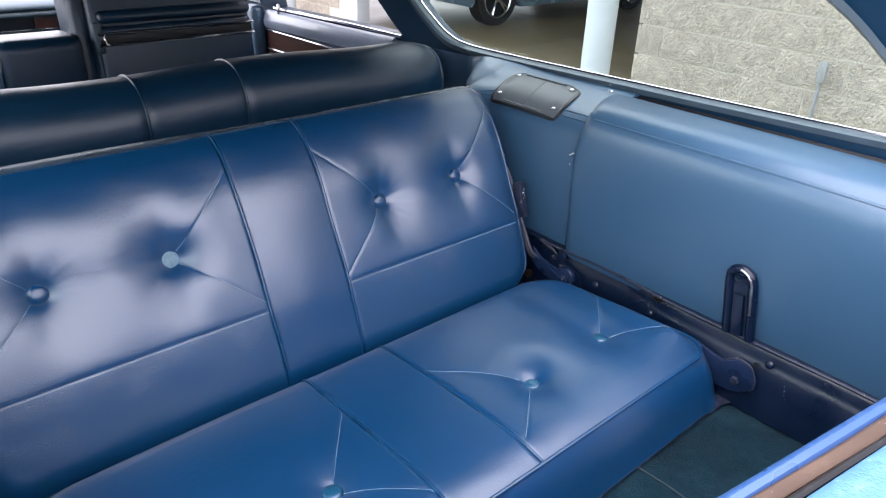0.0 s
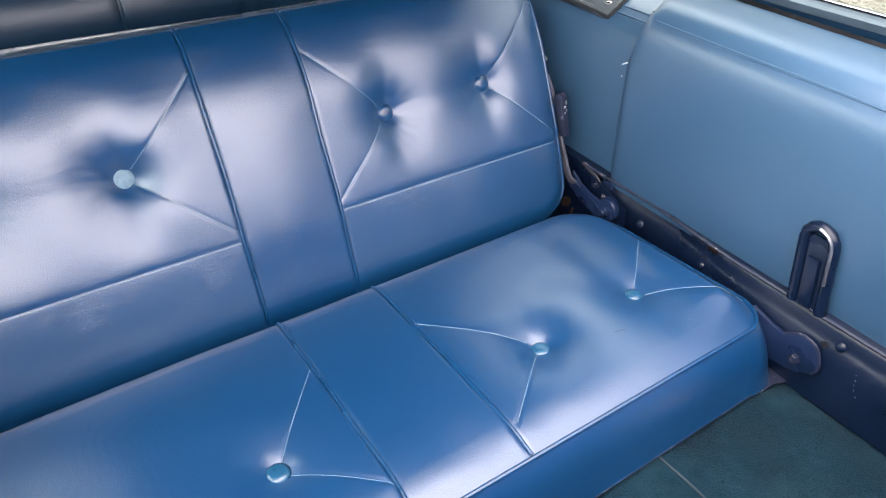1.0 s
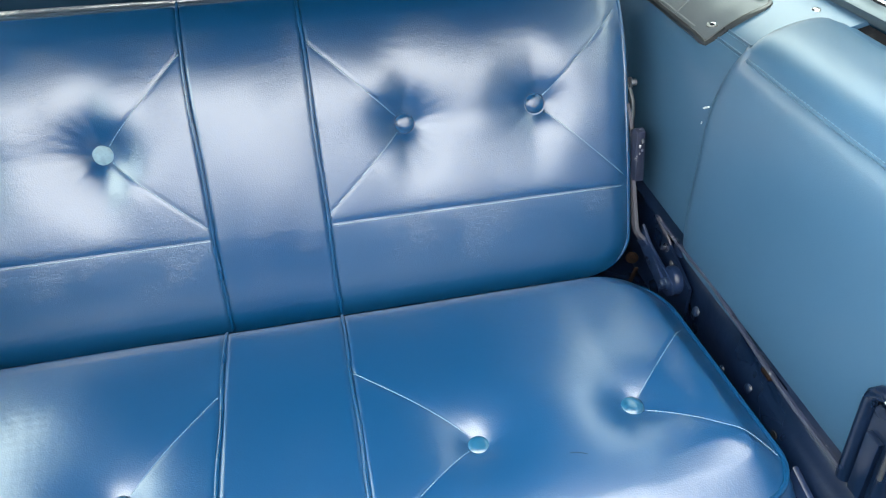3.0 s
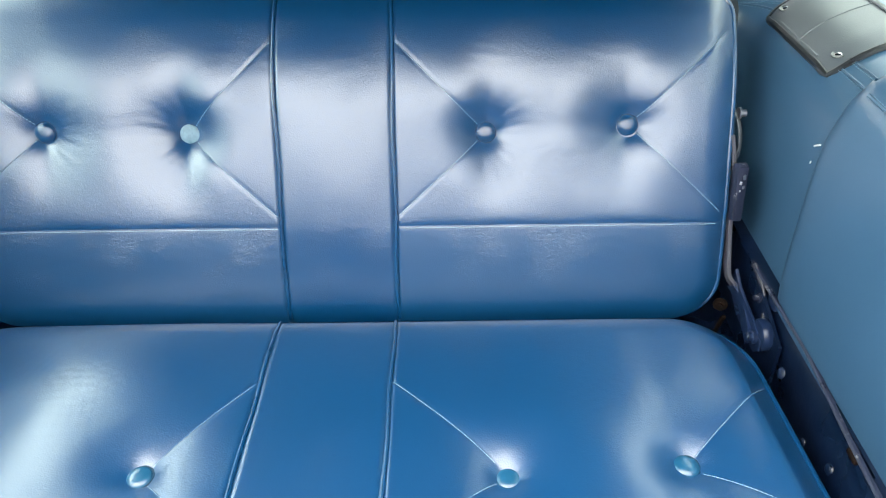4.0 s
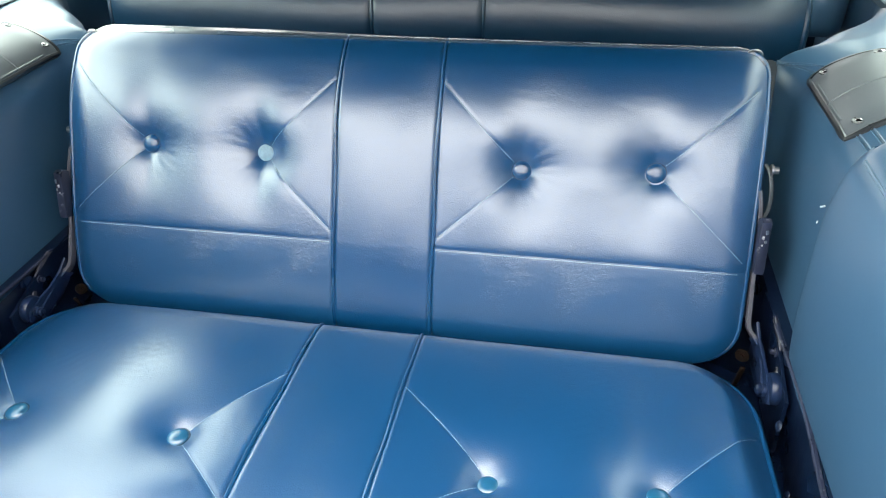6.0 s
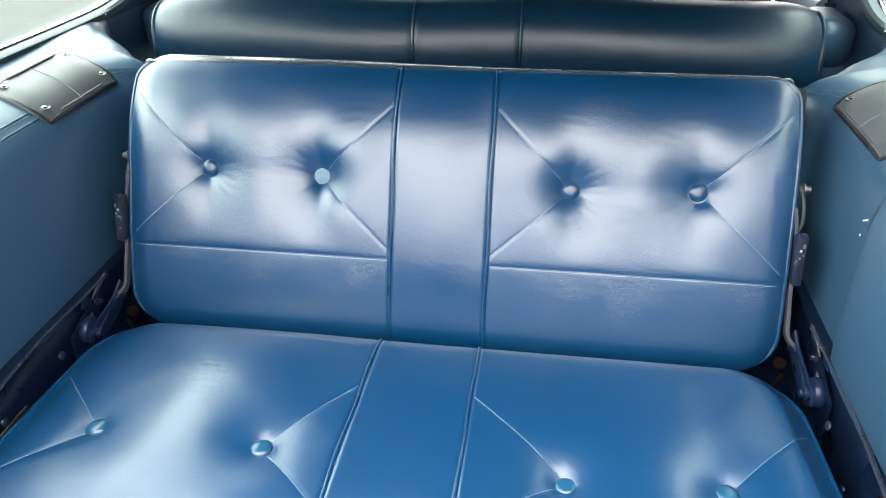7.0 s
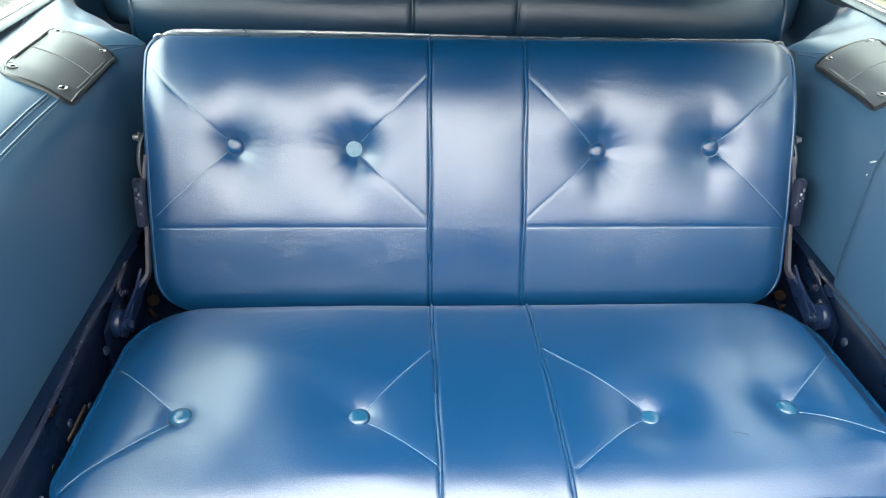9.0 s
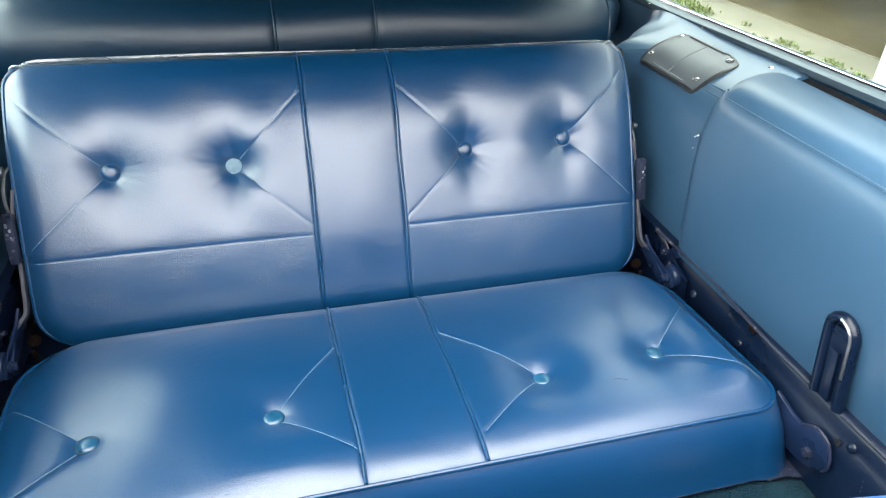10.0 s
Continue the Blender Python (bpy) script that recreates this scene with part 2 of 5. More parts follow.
def part(name, shape, material, parent=None, label="", angle=38, kind=""):
    """One mesh from (points, faces), as a part of a thing, or on its own where there is no parent."""
    v, f = shape
    base = np.array(root(parent).location) if parent else np.zeros(3)
    me = bpy.data.meshes.new(name)
    me.from_pydata((np.asarray(v, float) - base).tolist(), [], [list(map(int, q)) for q in f])
    bm = bmesh.new()
    bm.from_mesh(me)
    bmesh.ops.recalc_face_normals(bm, faces=bm.faces)
    bm.to_mesh(me)
    bm.free()
    me.polygons.foreach_set("use_smooth", [True] * len(me.polygons))
    me.set_sharp_from_angle(angle=radians(angle))
    me.materials.append(material)
    ob = new(name, me)
    ob.parent = parent
    return tagged(ob, label, kind=kind)


def flip(shape, sx):
    """The shape with x times sx (1 or -1)."""
    return np.asarray(shape[0], float) * (sx, 1, 1), shape[1]


def out_of(bm):
    bm.verts.index_update()
    s = ([v.co[:] for v in bm.verts], [[v.index for v in f.verts] for f in bm.faces])
    bm.free()
    return np.array(s[0]), s[1]


def box(centre, size, bevel=0.004, turn=(0, 0, 0), segments=2):
    bm = bmesh.new()
    bmesh.ops.create_cube(bm, size=1)
    bmesh.ops.scale(bm, vec=size, verts=bm.verts)
    if bevel:
        bmesh.ops.bevel(bm, geom=bm.edges[:], offset=bevel, segments=segments, profile=0.5, affect="EDGES")
    bmesh.ops.transform(bm, matrix=pose(*centre, *turn), verts=bm.verts)
    return out_of(bm)


def catmull(points, n, closed=False):
    """A smooth line through the points, n steps to a span."""
    p = np.asarray(points, float)
    ext = np.concatenate([p[-1:], p, p[:2]]) if closed else np.concatenate([2 * p[:1] - p[1:2], p, 2 * p[-1:] - p[-2:-1]])
    out = []
    for i in range(len(ext) - 3):
        a, b, c, d = ext[i : i + 4]
        for u in np.arange(n) / n:
            out.append(0.5 * (2 * b + (c - a) * u + (2 * a - 5 * b + 4 * c - d) * u**2 + (3 * b - a - 3 * c + d) * u**3))
    if not closed:
        out.append(p[-1])
    return np.array(out)


def tube(points, r, n=8, closed=False, flat=1.0):
    p = np.asarray(points, float)
    m = len(p)
    t = np.roll(p, -1, 0) - np.roll(p, 1, 0) if closed else np.gradient(p, axis=0)
    t /= np.linalg.norm(t, axis=1)[:, None] + 1e-12
    a = np.cross(t[0], (0, 0, 1) if abs(t[0][2]) < 0.9 else (0, 1, 0))
    rings = []
    for i in range(m):
        a = a - t[i] * (a @ t[i])
        a /= np.linalg.norm(a)
        b = np.cross(t[i], a)
        ang = np.arange(n) * 2 * np.pi / n
        rings.append(p[i] + r * (np.cos(ang)[:, None] * a + flat * np.sin(ang)[:, None] * b))
    return loft(rings, closed)


def loft(rings, closed=False, caps=True, ring_closed=True):
    rings = np.asarray(rings, float)
    m, n = rings.shape[:2]
    f = []
    for i in range(m if closed else m - 1):
        for j in range(n if ring_closed else n - 1):
            k, q = (i + 1) % m, (j + 1) % n
            f.append((i * n + j, k * n + j, k * n + q, i * n + q))
    if caps and not closed and ring_closed:
        f += [tuple(range(n)), tuple(range((m - 1) * n, m * n))]
    return rings.reshape(-1, 3), f


def lathe(profile, origin, axis, n=20):
    """A turned piece: pairs (radius, height along the axis); both ends closed."""
    z = Vector(axis).normalized()
    q = np.array(z.to_track_quat("Z", "Y").to_matrix())
    ang = np.arange(n) * 2 * np.pi / n
    rings = [np.array(origin) + np.stack([r * np.cos(ang), r * np.sin(ang), 0 * ang + h], 1) @ q.T for r, h in profile]
    return loft(rings)


def prism(outline, at, thick, bevel=0.0, holes=()):
    """A plate from an outline in (y, z), holes cut through, its faces at x = at(y, z) and that plus thick."""
    bm = bmesh.new()
    for ring in (outline, *holes):
        vs = [bm.verts.new((0, *p)) for p in ring]
        for i in range(len(vs)):
            bm.edges.new((vs[i - 1], vs[i]))
    bmesh.ops.triangle_fill(bm, use_beauty=True, use_dissolve=False, edges=bm.edges[:])
    got = bmesh.ops.extrude_face_region(bm, geom=bm.faces[:])
    far = [g for g in got["geom"] if isinstance(g, bmesh.types.BMVert)]
    for v in bm.verts:
        v.co.x = at(v.co.y, v.co.z)
    for v in far:
        v.co.x += thick
    if bevel:
        edges = [e for e in bm.edges if len(e.link_faces) == 2 and e.calc_face_angle(0) > 0.9]
        bmesh.ops.bevel(bm, geom=edges, offset=bevel, segments=2, profile=0.5, affect="EDGES")
    return out_of(bm)


def sheet(grid, thick, down):
    """A grid of points (rows, columns, 3) made solid by a thickness along the way down."""
    g = np.asarray(grid, float)
    r, c = g.shape[:2]
    v = np.concatenate([g.reshape(-1, 3), (g + np.asarray(down, float) * thick).reshape(-1, 3)])
    f, k = [], r * c
    for i in range(r - 1):
        for j in range(c - 1):
            q = (i * c + j, i * c + j + 1, (i + 1) * c + j + 1, (i + 1) * c + j)
            f += [q, tuple(a + k for a in q[::-1])]
    rim = [*range(c), *[i * c + c - 1 for i in range(1, r)], *[(r - 1) * c + j for j in range(c - 2, -1, -1)], *[i * c for i in range(r - 2, 0, -1)]]
    for a, b in zip(rim, rim[1:] + rim[:1]):
        f.append((a, b, b + k, a + k))
    return v, f


def stitches(line, lift, run=0.0034, gap=0.0013, r=0.0007, up=(0, 0, 1)):
    """Single stitches along a line of points, joined."""
    p = np.asarray(line, float)
    d = np.r_[0, np.cumsum(np.linalg.norm(np.diff(p, axis=0), axis=1))]
    starts = np.arange(0.001, d[-1] - run, run + gap)
    at = lambda s: np.stack([np.interp(s, d, p[:, k]) for k in range(3)], -1)
    up = np.asarray(up, float)
    v, f = [], []
    for a, m, b in zip(at(starts), at(starts + run / 2), at(starts + run)):
        t = (b - a) / (np.linalg.norm(b - a) + 1e-9)
        s = np.cross(t, up)
        s /= np.linalg.norm(s) + 1e-9
        k = len(v)
        for q, w in ((a, 0.55), (m, 1.0), (b, 0.55)):
            for e in (s * r * w, up * r * 1.2 * w, -s * r * w, -up * r * w):
                v.append(q + up * lift + e)
        for i in (0, 4):
            for j in range(4):
                f.append((k + i + j, k + i + 4 + j, k + i + 4 + (j + 1) % 4, k + i + (j + 1) % 4))
        f += [(k, k + 1, k + 2, k + 3), (k + 8, k + 9, k + 10, k + 11)]
    return np.array(v), f


# ---------------------------------------------------------------- third-row seat
LEAN = radians(25.5)


def on_back(x, s, n):
    """A point of the seat back: across, up the slope, out of it."""
    x, s, n = np.broadcast_arrays(x, s, n)
    return np.stack([x, s * math.sin(LEAN) - n * math.cos(LEAN), 0.8 + s * math.cos(LEAN) + n * math.sin(LEAN)], -1)


def on_seat(x, v, n):
    x, v, n = np.broadcast_arrays(x, v, n)
    return np.stack([x, v, 0.708 - 0.075 * (v + 0.506) + n], -1)


BACK_N, SEAT_N = np.array([0, -math.cos(LEAN), math.sin(LEAN)]), np.array([0, 0, 1.0])
BACK_BOX, BACK_R = (-0.556, 0.556, -0.163, 0.310), {(0, 0): 0.068, (1, 0): 0.068, (0, 1): 0.036, (1, 1): 0.036}
SEAT_BOX, SEAT_R = (-0.560, 0.560, -0.506, -0.092), {(0, 0): 0.062, (1, 0): 0.062, (0, 1): 0.105, (1, 1): 0.105}


def rounded(x, y, bounds, radii):
    """Points of a rectangle moved so that its corners become round."""
    x0, x1, y0, y1 = bounds
    x, y = x.copy(), y.copy()
    for (i, j), r in radii.items():
        cx, cy = (x1 - r if i else x0 + r), (y1 - r if j else y0 + r)
        sx, sy = (1 if i else -1), (1 if j else -1)
        a, b = (x - cx) * sx / r, (y - cy) * sy / r
        k = (a > 0) & (b > 0)
        a, b = np.clip(a, 0, 1), np.clip(b, 0, 1)
        x = np.where(k, cx + sx * r * a * np.sqrt(1 - b * b / 2), x)
        y = np.where(k, cy + sy * r * b * np.sqrt(1 - a * a / 2), y)
    return x, y


def inside(x, y, bounds, radii):
    """The distance from the border of the rounded rectangle."""
    x0, x1, y0, y1 = bounds
    d = np.minimum(np.minimum(x - x0, x1 - x), np.minimum(y - y0, y1 - y))
    for (i, j), r in radii.items():
        cx, cy = (x1 - r if i else x0 + r), (y1 - r if j else y0 + r)
        a, b = (x - cx) * (1 if i else -1), (y - cy) * (1 if j else -1)
        d = np.where((a > 0) & (b > 0), r - np.hypot(a, b), d)
    return np.maximum(d, 0)


def border(bounds, radii, step=0.006):
    """The border as a closed line, with its outward normals."""
    x0, x1, y0, y1 = bounds
    p, nrm = [], []
    for (i, j), a0 in (((1, 1), 0), ((0, 1), 90), ((0, 0), 180), ((1, 0), 270)):
        r = radii[(i, j)]
        c = np.array([x1 - r if i else x0 + r, y1 - r if j else y0 + r])
        for a in np.radians(np.linspace(a0, a0 + 90, max(int(r * 1.57 / step), 6))):
            e = np.array([math.cos(a), math.sin(a)])
            p.append(c + r * e), nrm.append(e)
    out, outn = [], []
    for k in range(len(p)):
        a, b = p[k], p[(k + 1) % len(p)]
        m = max(int(np.linalg.norm(b - a) / step), 1)
        for u in np.arange(m) / m:
            out.append(a + u * (b - a))
            e = nrm[k] + u * (nrm[(k + 1) % len(p)] - nrm[k])
            outn.append(e / np.linalg.norm(e))
    return np.array(out), np.array(outn)


def ripples(x, y, seed, size, lo=25, hi=90, count=14):
    """Slight unevenness of a soft surface."""
    g = np.random.RandomState(seed)
    out = 0 * x
    for _ in range(count):
        k, a, ph = g.uniform(lo, hi), g.uniform(0, 6.28), g.uniform(0, 6.28)
        out = out + np.sin(k * (x * math.cos(a) + y * math.sin(a)) + ph) * 30 / k
    return out * size / count


def wrinkles(x, y, seed, size, tilt=0.16, count=18):
    """Fine wrinkles of worn vinyl, running mostly across."""
    g = np.random.RandomState(seed)
    out = 0 * x
    for _ in range(count):
        k, a, ph = g.uniform(260, 560), g.normal() * tilt, g.uniform(0, 6.28)
        u, w = y * math.cos(a) + x * math.sin(a), x * math.cos(a) - y * math.sin(a)
        gate = np.clip(np.sin(g.uniform(12, 45) * w + g.uniform(0, 6.28)), 0, 1) * np.clip(np.sin(g.uniform(15, 50) * u + g.uniform(0, 6.28)) + 0.3, 0, 1)
        out = out + np.sin(k * (u + 0.004 * np.sin(w * g.uniform(30, 80))) + ph) * gate
    return out * size


def off_line(x, y, a, b):
    """Distance from the stretch a-b, signed side, and how far along."""
    a, b = np.array(a), np.array(b)
    t = b - a
    L = np.linalg.norm(t)
    u = np.clip(((x - a[0]) * t[0] + (y - a[1]) * t[1]) / L**2, 0, 1)
    dx, dy = x - a[0] - u * t[0], y - a[1] - u * t[1]
    return np.hypot(dx, dy), (t[0] * dy - t[1] * dx) / L, u


BACK_BUTTONS = [(-0.414, 0.126, 0.030), (-0.213, 0.121, 0.042), (0.213, 0.118, 0.036), (0.414, 0.126, 0.030)]
BACK_PLEATS = [((-0.414, 0.126), (-0.545, 0.252)), ((-0.414, 0.126), (-0.548, 0.006)), ((-0.213, 0.121), (-0.085, 0.246)), ((-0.213, 0.121), (-0.085, 0.002)),
               ((0.213, 0.118), (0.085, 0.246)), ((0.213, 0.118), (0.085, 0.002)), ((0.414, 0.126), (0.545, 0.252)), ((0.414, 0.126), (0.548, 0.002))]
# across, along, depth of the hollow, depth of the pit, width of the hollow, side of the pleats
SEAT_BUTTONS = [(-0.431, -0.356, 0.0062, 0.0055, 0.085), (-0.190, -0.360, 0.011, 0.009, 0.055), (0.220, -0.361, 0.012, 0.013, 0.055), (0.419, -0.352, 0.012, 0.009, 0.050)]
SEAT_PLEATS = [((-0.431, -0.356), (-0.552, -0.245)), ((-0.431, -0.356), (-0.548, -0.472)), ((-0.190, -0.360), (-0.084, -0.226)), ((-0.190, -0.360), (-0.080, -0.456)),
               ((0.220, -0.356), (0.084, -0.226)), ((0.220, -0.356), (0.092, -0.462)), ((0.419, -0.352), (0.550, -0.236)), ((0.419, -0.352), (0.556, -0.456))]
SEAM = 0.082


def tuft(x, y, bx, by, deep, out, wide):
    """How far a button pulls the padding in: a tight pit in a wide hollow. Towards the pleats (out: 1 or -1) the cover is stretched flat, away from them it is puffed and gathers in folds."""
    dx, dy = x - bx, y - by
    q = np.hypot(dx, dy)
    flat = np.clip((dx * out / (q + 1e-6) + 0.15) / 0.75, 0, 1)
    flat = flat * flat * (3 - 2 * flat)
    hollow = (1 - flat) * np.exp(-((q / wide) ** 2)) + flat * np.exp(-((q / (wide * 0.62)) ** 2))
    h = -deep * (0.50 / (1 + (q / 0.020) ** 2) ** 1.4 + 0.50 * hollow)
    ang = np.arctan2(dy, -dx * out)
    folds = np.sin(9 * ang + 40 * bx) * 0.6 + np.sin(17 * ang + 3 * dy / 0.03) * 0.4
    return h + 0.00022 * folds * np.exp(-(((q - 0.042) / 0.022) ** 2)) * (1 - flat) * deep / 0.03


def back_height(x, s):
    d = inside(x, s, BACK_BOX, BACK_R)
    r = np.where(s < 0, 0.036, 0.038)
    h = np.where(s < 0, -0.011, -0.009) * np.clip((r - d) / r, 0, 1) ** 2.0
    top = np.maximum(s - 0.150, 0)
    h -= 1.5 * top**2
    side = np.abs(x) > SEAM
    xc = np.abs(x) - 0.319
    lower = np.clip((s + 0.152) / 0.144, 0, 1)
    bulge = 0.0022 * (1 - np.exp(-(s + 0.012) / 0.010)) - 0.006 * np.clip(s, 0, 1)
    h += np.where(side, bulge * (1 - np.abs(xc / 0.237) ** 4) * (s > -0.012), 0)
    h += np.where(side & (s <= -0.012), 0.0015 * np.sin(np.pi * lower), 0)
    h -= 0.0115 * np.clip((-0.012 - s) / 0.144, 0, 1) ** np.where(side, 1.0, 1.5)
    h += np.where(~side, 0.007 * np.sin(np.pi * np.clip((s + 0.152) / 0.462, 0, 1)) * np.cos(np.pi / 2 * x / SEAM), 0)
    for bx, bs, deep in BACK_BUTTONS:
        h += tuft(x, s, bx, bs, deep, (1 if abs(bx) > 0.3 else -1) * np.sign(bx), 0.074)
    for a, b in BACK_PLEATS:
        q, side_of, u = off_line(x, s, a, b)
        fade = 0.35 + 0.65 * (1 - u)
        fade = fade * np.clip(u * 14, 0, 1)
        h -= 0.0010 * np.exp(-((q / 0.0024) ** 2)) * np.clip(u * 14, 0, 1)
        h -= (0.0008 if abs(a[0]) < 0.3 else 0.0003) * np.exp(-((q / 0.016) ** 2)) * fade
        h += 0.0006 * np.tanh(side_of / 0.003) * np.exp(-q / 0.012) * fade * (abs(a[0]) < 0.3) * np.sign(b[1] - a[1]) * np.sign(b[0] - a[0])
    for a, b in (((-0.414, 0.126), (-0.213, 0.121)), ((0.213, 0.118), (0.414, 0.126))):
        q, _, u = off_line(x, s, a, b)
        h -= 0.0009 * np.exp(-((q / 0.018) ** 2)) * np.sin(np.pi * u)
    h -= 0.0036 * np.exp(-(((np.abs(x) - SEAM) / 0.0036) ** 2))
    h -= np.where(side, 0.0006 * np.exp(-(((s + 0.012) / 0.0028) ** 2)), 0)
    worn = 0.22 + 0.9 * np.exp(-(((s - 0.225) / 0.035) ** 2)) + 0.9 * np.exp(-(((x + 0.29) / 0.05) ** 2) - ((s - 0.125) / 0.035) ** 2) + 0.8 * np.exp(-(((s + 0.035) / 0.03) ** 2))
    h += wrinkles(x, s, 5, 0.00003) * worn * np.clip(d / 0.03, 0, 1)
    return h + ripples(x, s, 3, 0.0022) * np.clip(d / 0.03, 0, 1)


def seat_height(x, v):
    d = inside(x, v, SEAT_BOX, SEAT_R)
    x0, x1, v0, v1 = SEAT_BOX
    # the sides and the front roll off softly, the rear edge drops into the crack behind it
    soft_d = inside(x, v, (x0, x1, v0, v1 + 0.3), SEAT_R)
    front = np.clip((v + 0.506) / (0.145 + 0.022 * np.clip((np.abs(x) - 0.22) / 0.16, 0, 1)), 0, 1)
    h = 0.0042 * (1 - np.exp(-d / 0.015)) + 0.0195 * np.minimum(1 - np.exp(-soft_d / 0.05), 1 - (1 - front) ** 2.35) * (1 - np.exp(-d / 0.009))
    edge = np.clip(d / 0.04, 0, 1)
    for bx, bv, deep, pit, wide in SEAT_BUTTONS:
        q = np.hypot(x - bx, v - bv)
        h -= pit / (1 + (q / 0.018) ** 2) ** 1.3 + deep * np.exp(-((q / wide) ** 2)) * edge
    # puffed padding: a swell on one side, thicker outer edges
    h += 0.012 * np.exp(-(((x + 0.29) / 0.11) ** 2) - ((v + 0.215) / 0.115) ** 2) * edge
    h += 0.014 * np.clip((x - 0.405) / 0.110, 0, 1) ** 1.6 * edge * np.clip((v + 0.495) / 0.06, 0, 1) + 0.0025 * np.clip((x - 0.22) / 0.16, 0, 1) ** 1.3 * edge
    for a, b in SEAT_PLEATS:
        q, side_of, u = off_line(x, v, a, b)
        h -= 0.0012 * np.exp(-((q / 0.0030) ** 2)) * np.clip(u * 14, 0, 1)
        h -= 0.0026 * np.exp(-((q / 0.016) ** 2)) * (1 - u) * np.clip(u * 14, 0, 1)
    h -= 0.0034 * np.exp(-(((np.abs(x) - SEAM) / 0.0038) ** 2)) * np.clip(d / 0.02, 0, 1)
    h += 0.004 * np.exp(-(((x + 0.19) / 0.07) ** 2)) * edge
    worn = 0.15 + np.exp(-(((x + 0.34) / 0.10) ** 2) - ((v + 0.24) / 0.07) ** 2) + 0.6 * np.exp(-(((x - 0.36) / 0.10) ** 2) - ((v + 0.25) / 0.06) ** 2)
    h += wrinkles(x, v, 9, 0.00005, 0.9) * worn * np.clip(d / 0.03, 0, 1)
    return h + ripples(x, v, 8, 0.0022) * np.clip(d / 0.03, 0, 1)


def quilt(on, height, bounds, radii, xs, ys):
    gx, gy = np.meshgrid(xs, ys)
    gx, gy = rounded(gx, gy, bounds, radii)
    g = on(gx, gy, height(gx, gy))
    r, c = g.shape[:2]
    f = [(i * c + j, i * c + j + 1, (i + 1) * c + j + 1, (i + 1) * c + j) for i in range(r - 1) for j in range(c - 1)]
    return g.reshape(-1, 3), f


def surface_line(on, height, a, b, n=60, bow=0.0):
    u = np.linspace(0, 1, n)
    x, y = a[0] + (b[0] - a[0]) * u, a[1] + (b[1] - a[1]) * u
    x, y = x - bow * (b[1] - a[1]) * np.sin(np.pi * u), y + bow * (b[0] - a[0]) * np.sin(np.pi * u)
    return on(x, y, height(x, y))


def dome(r, high, flat=0.0):
    return [(r * 0.93, -0.006), (r, -0.001), (r * 0.97, high * 0.35), (r * 0.82, high * 0.72), (r * 0.55, high * 0.93), (r * 0.25, high), (0.0006, high)]


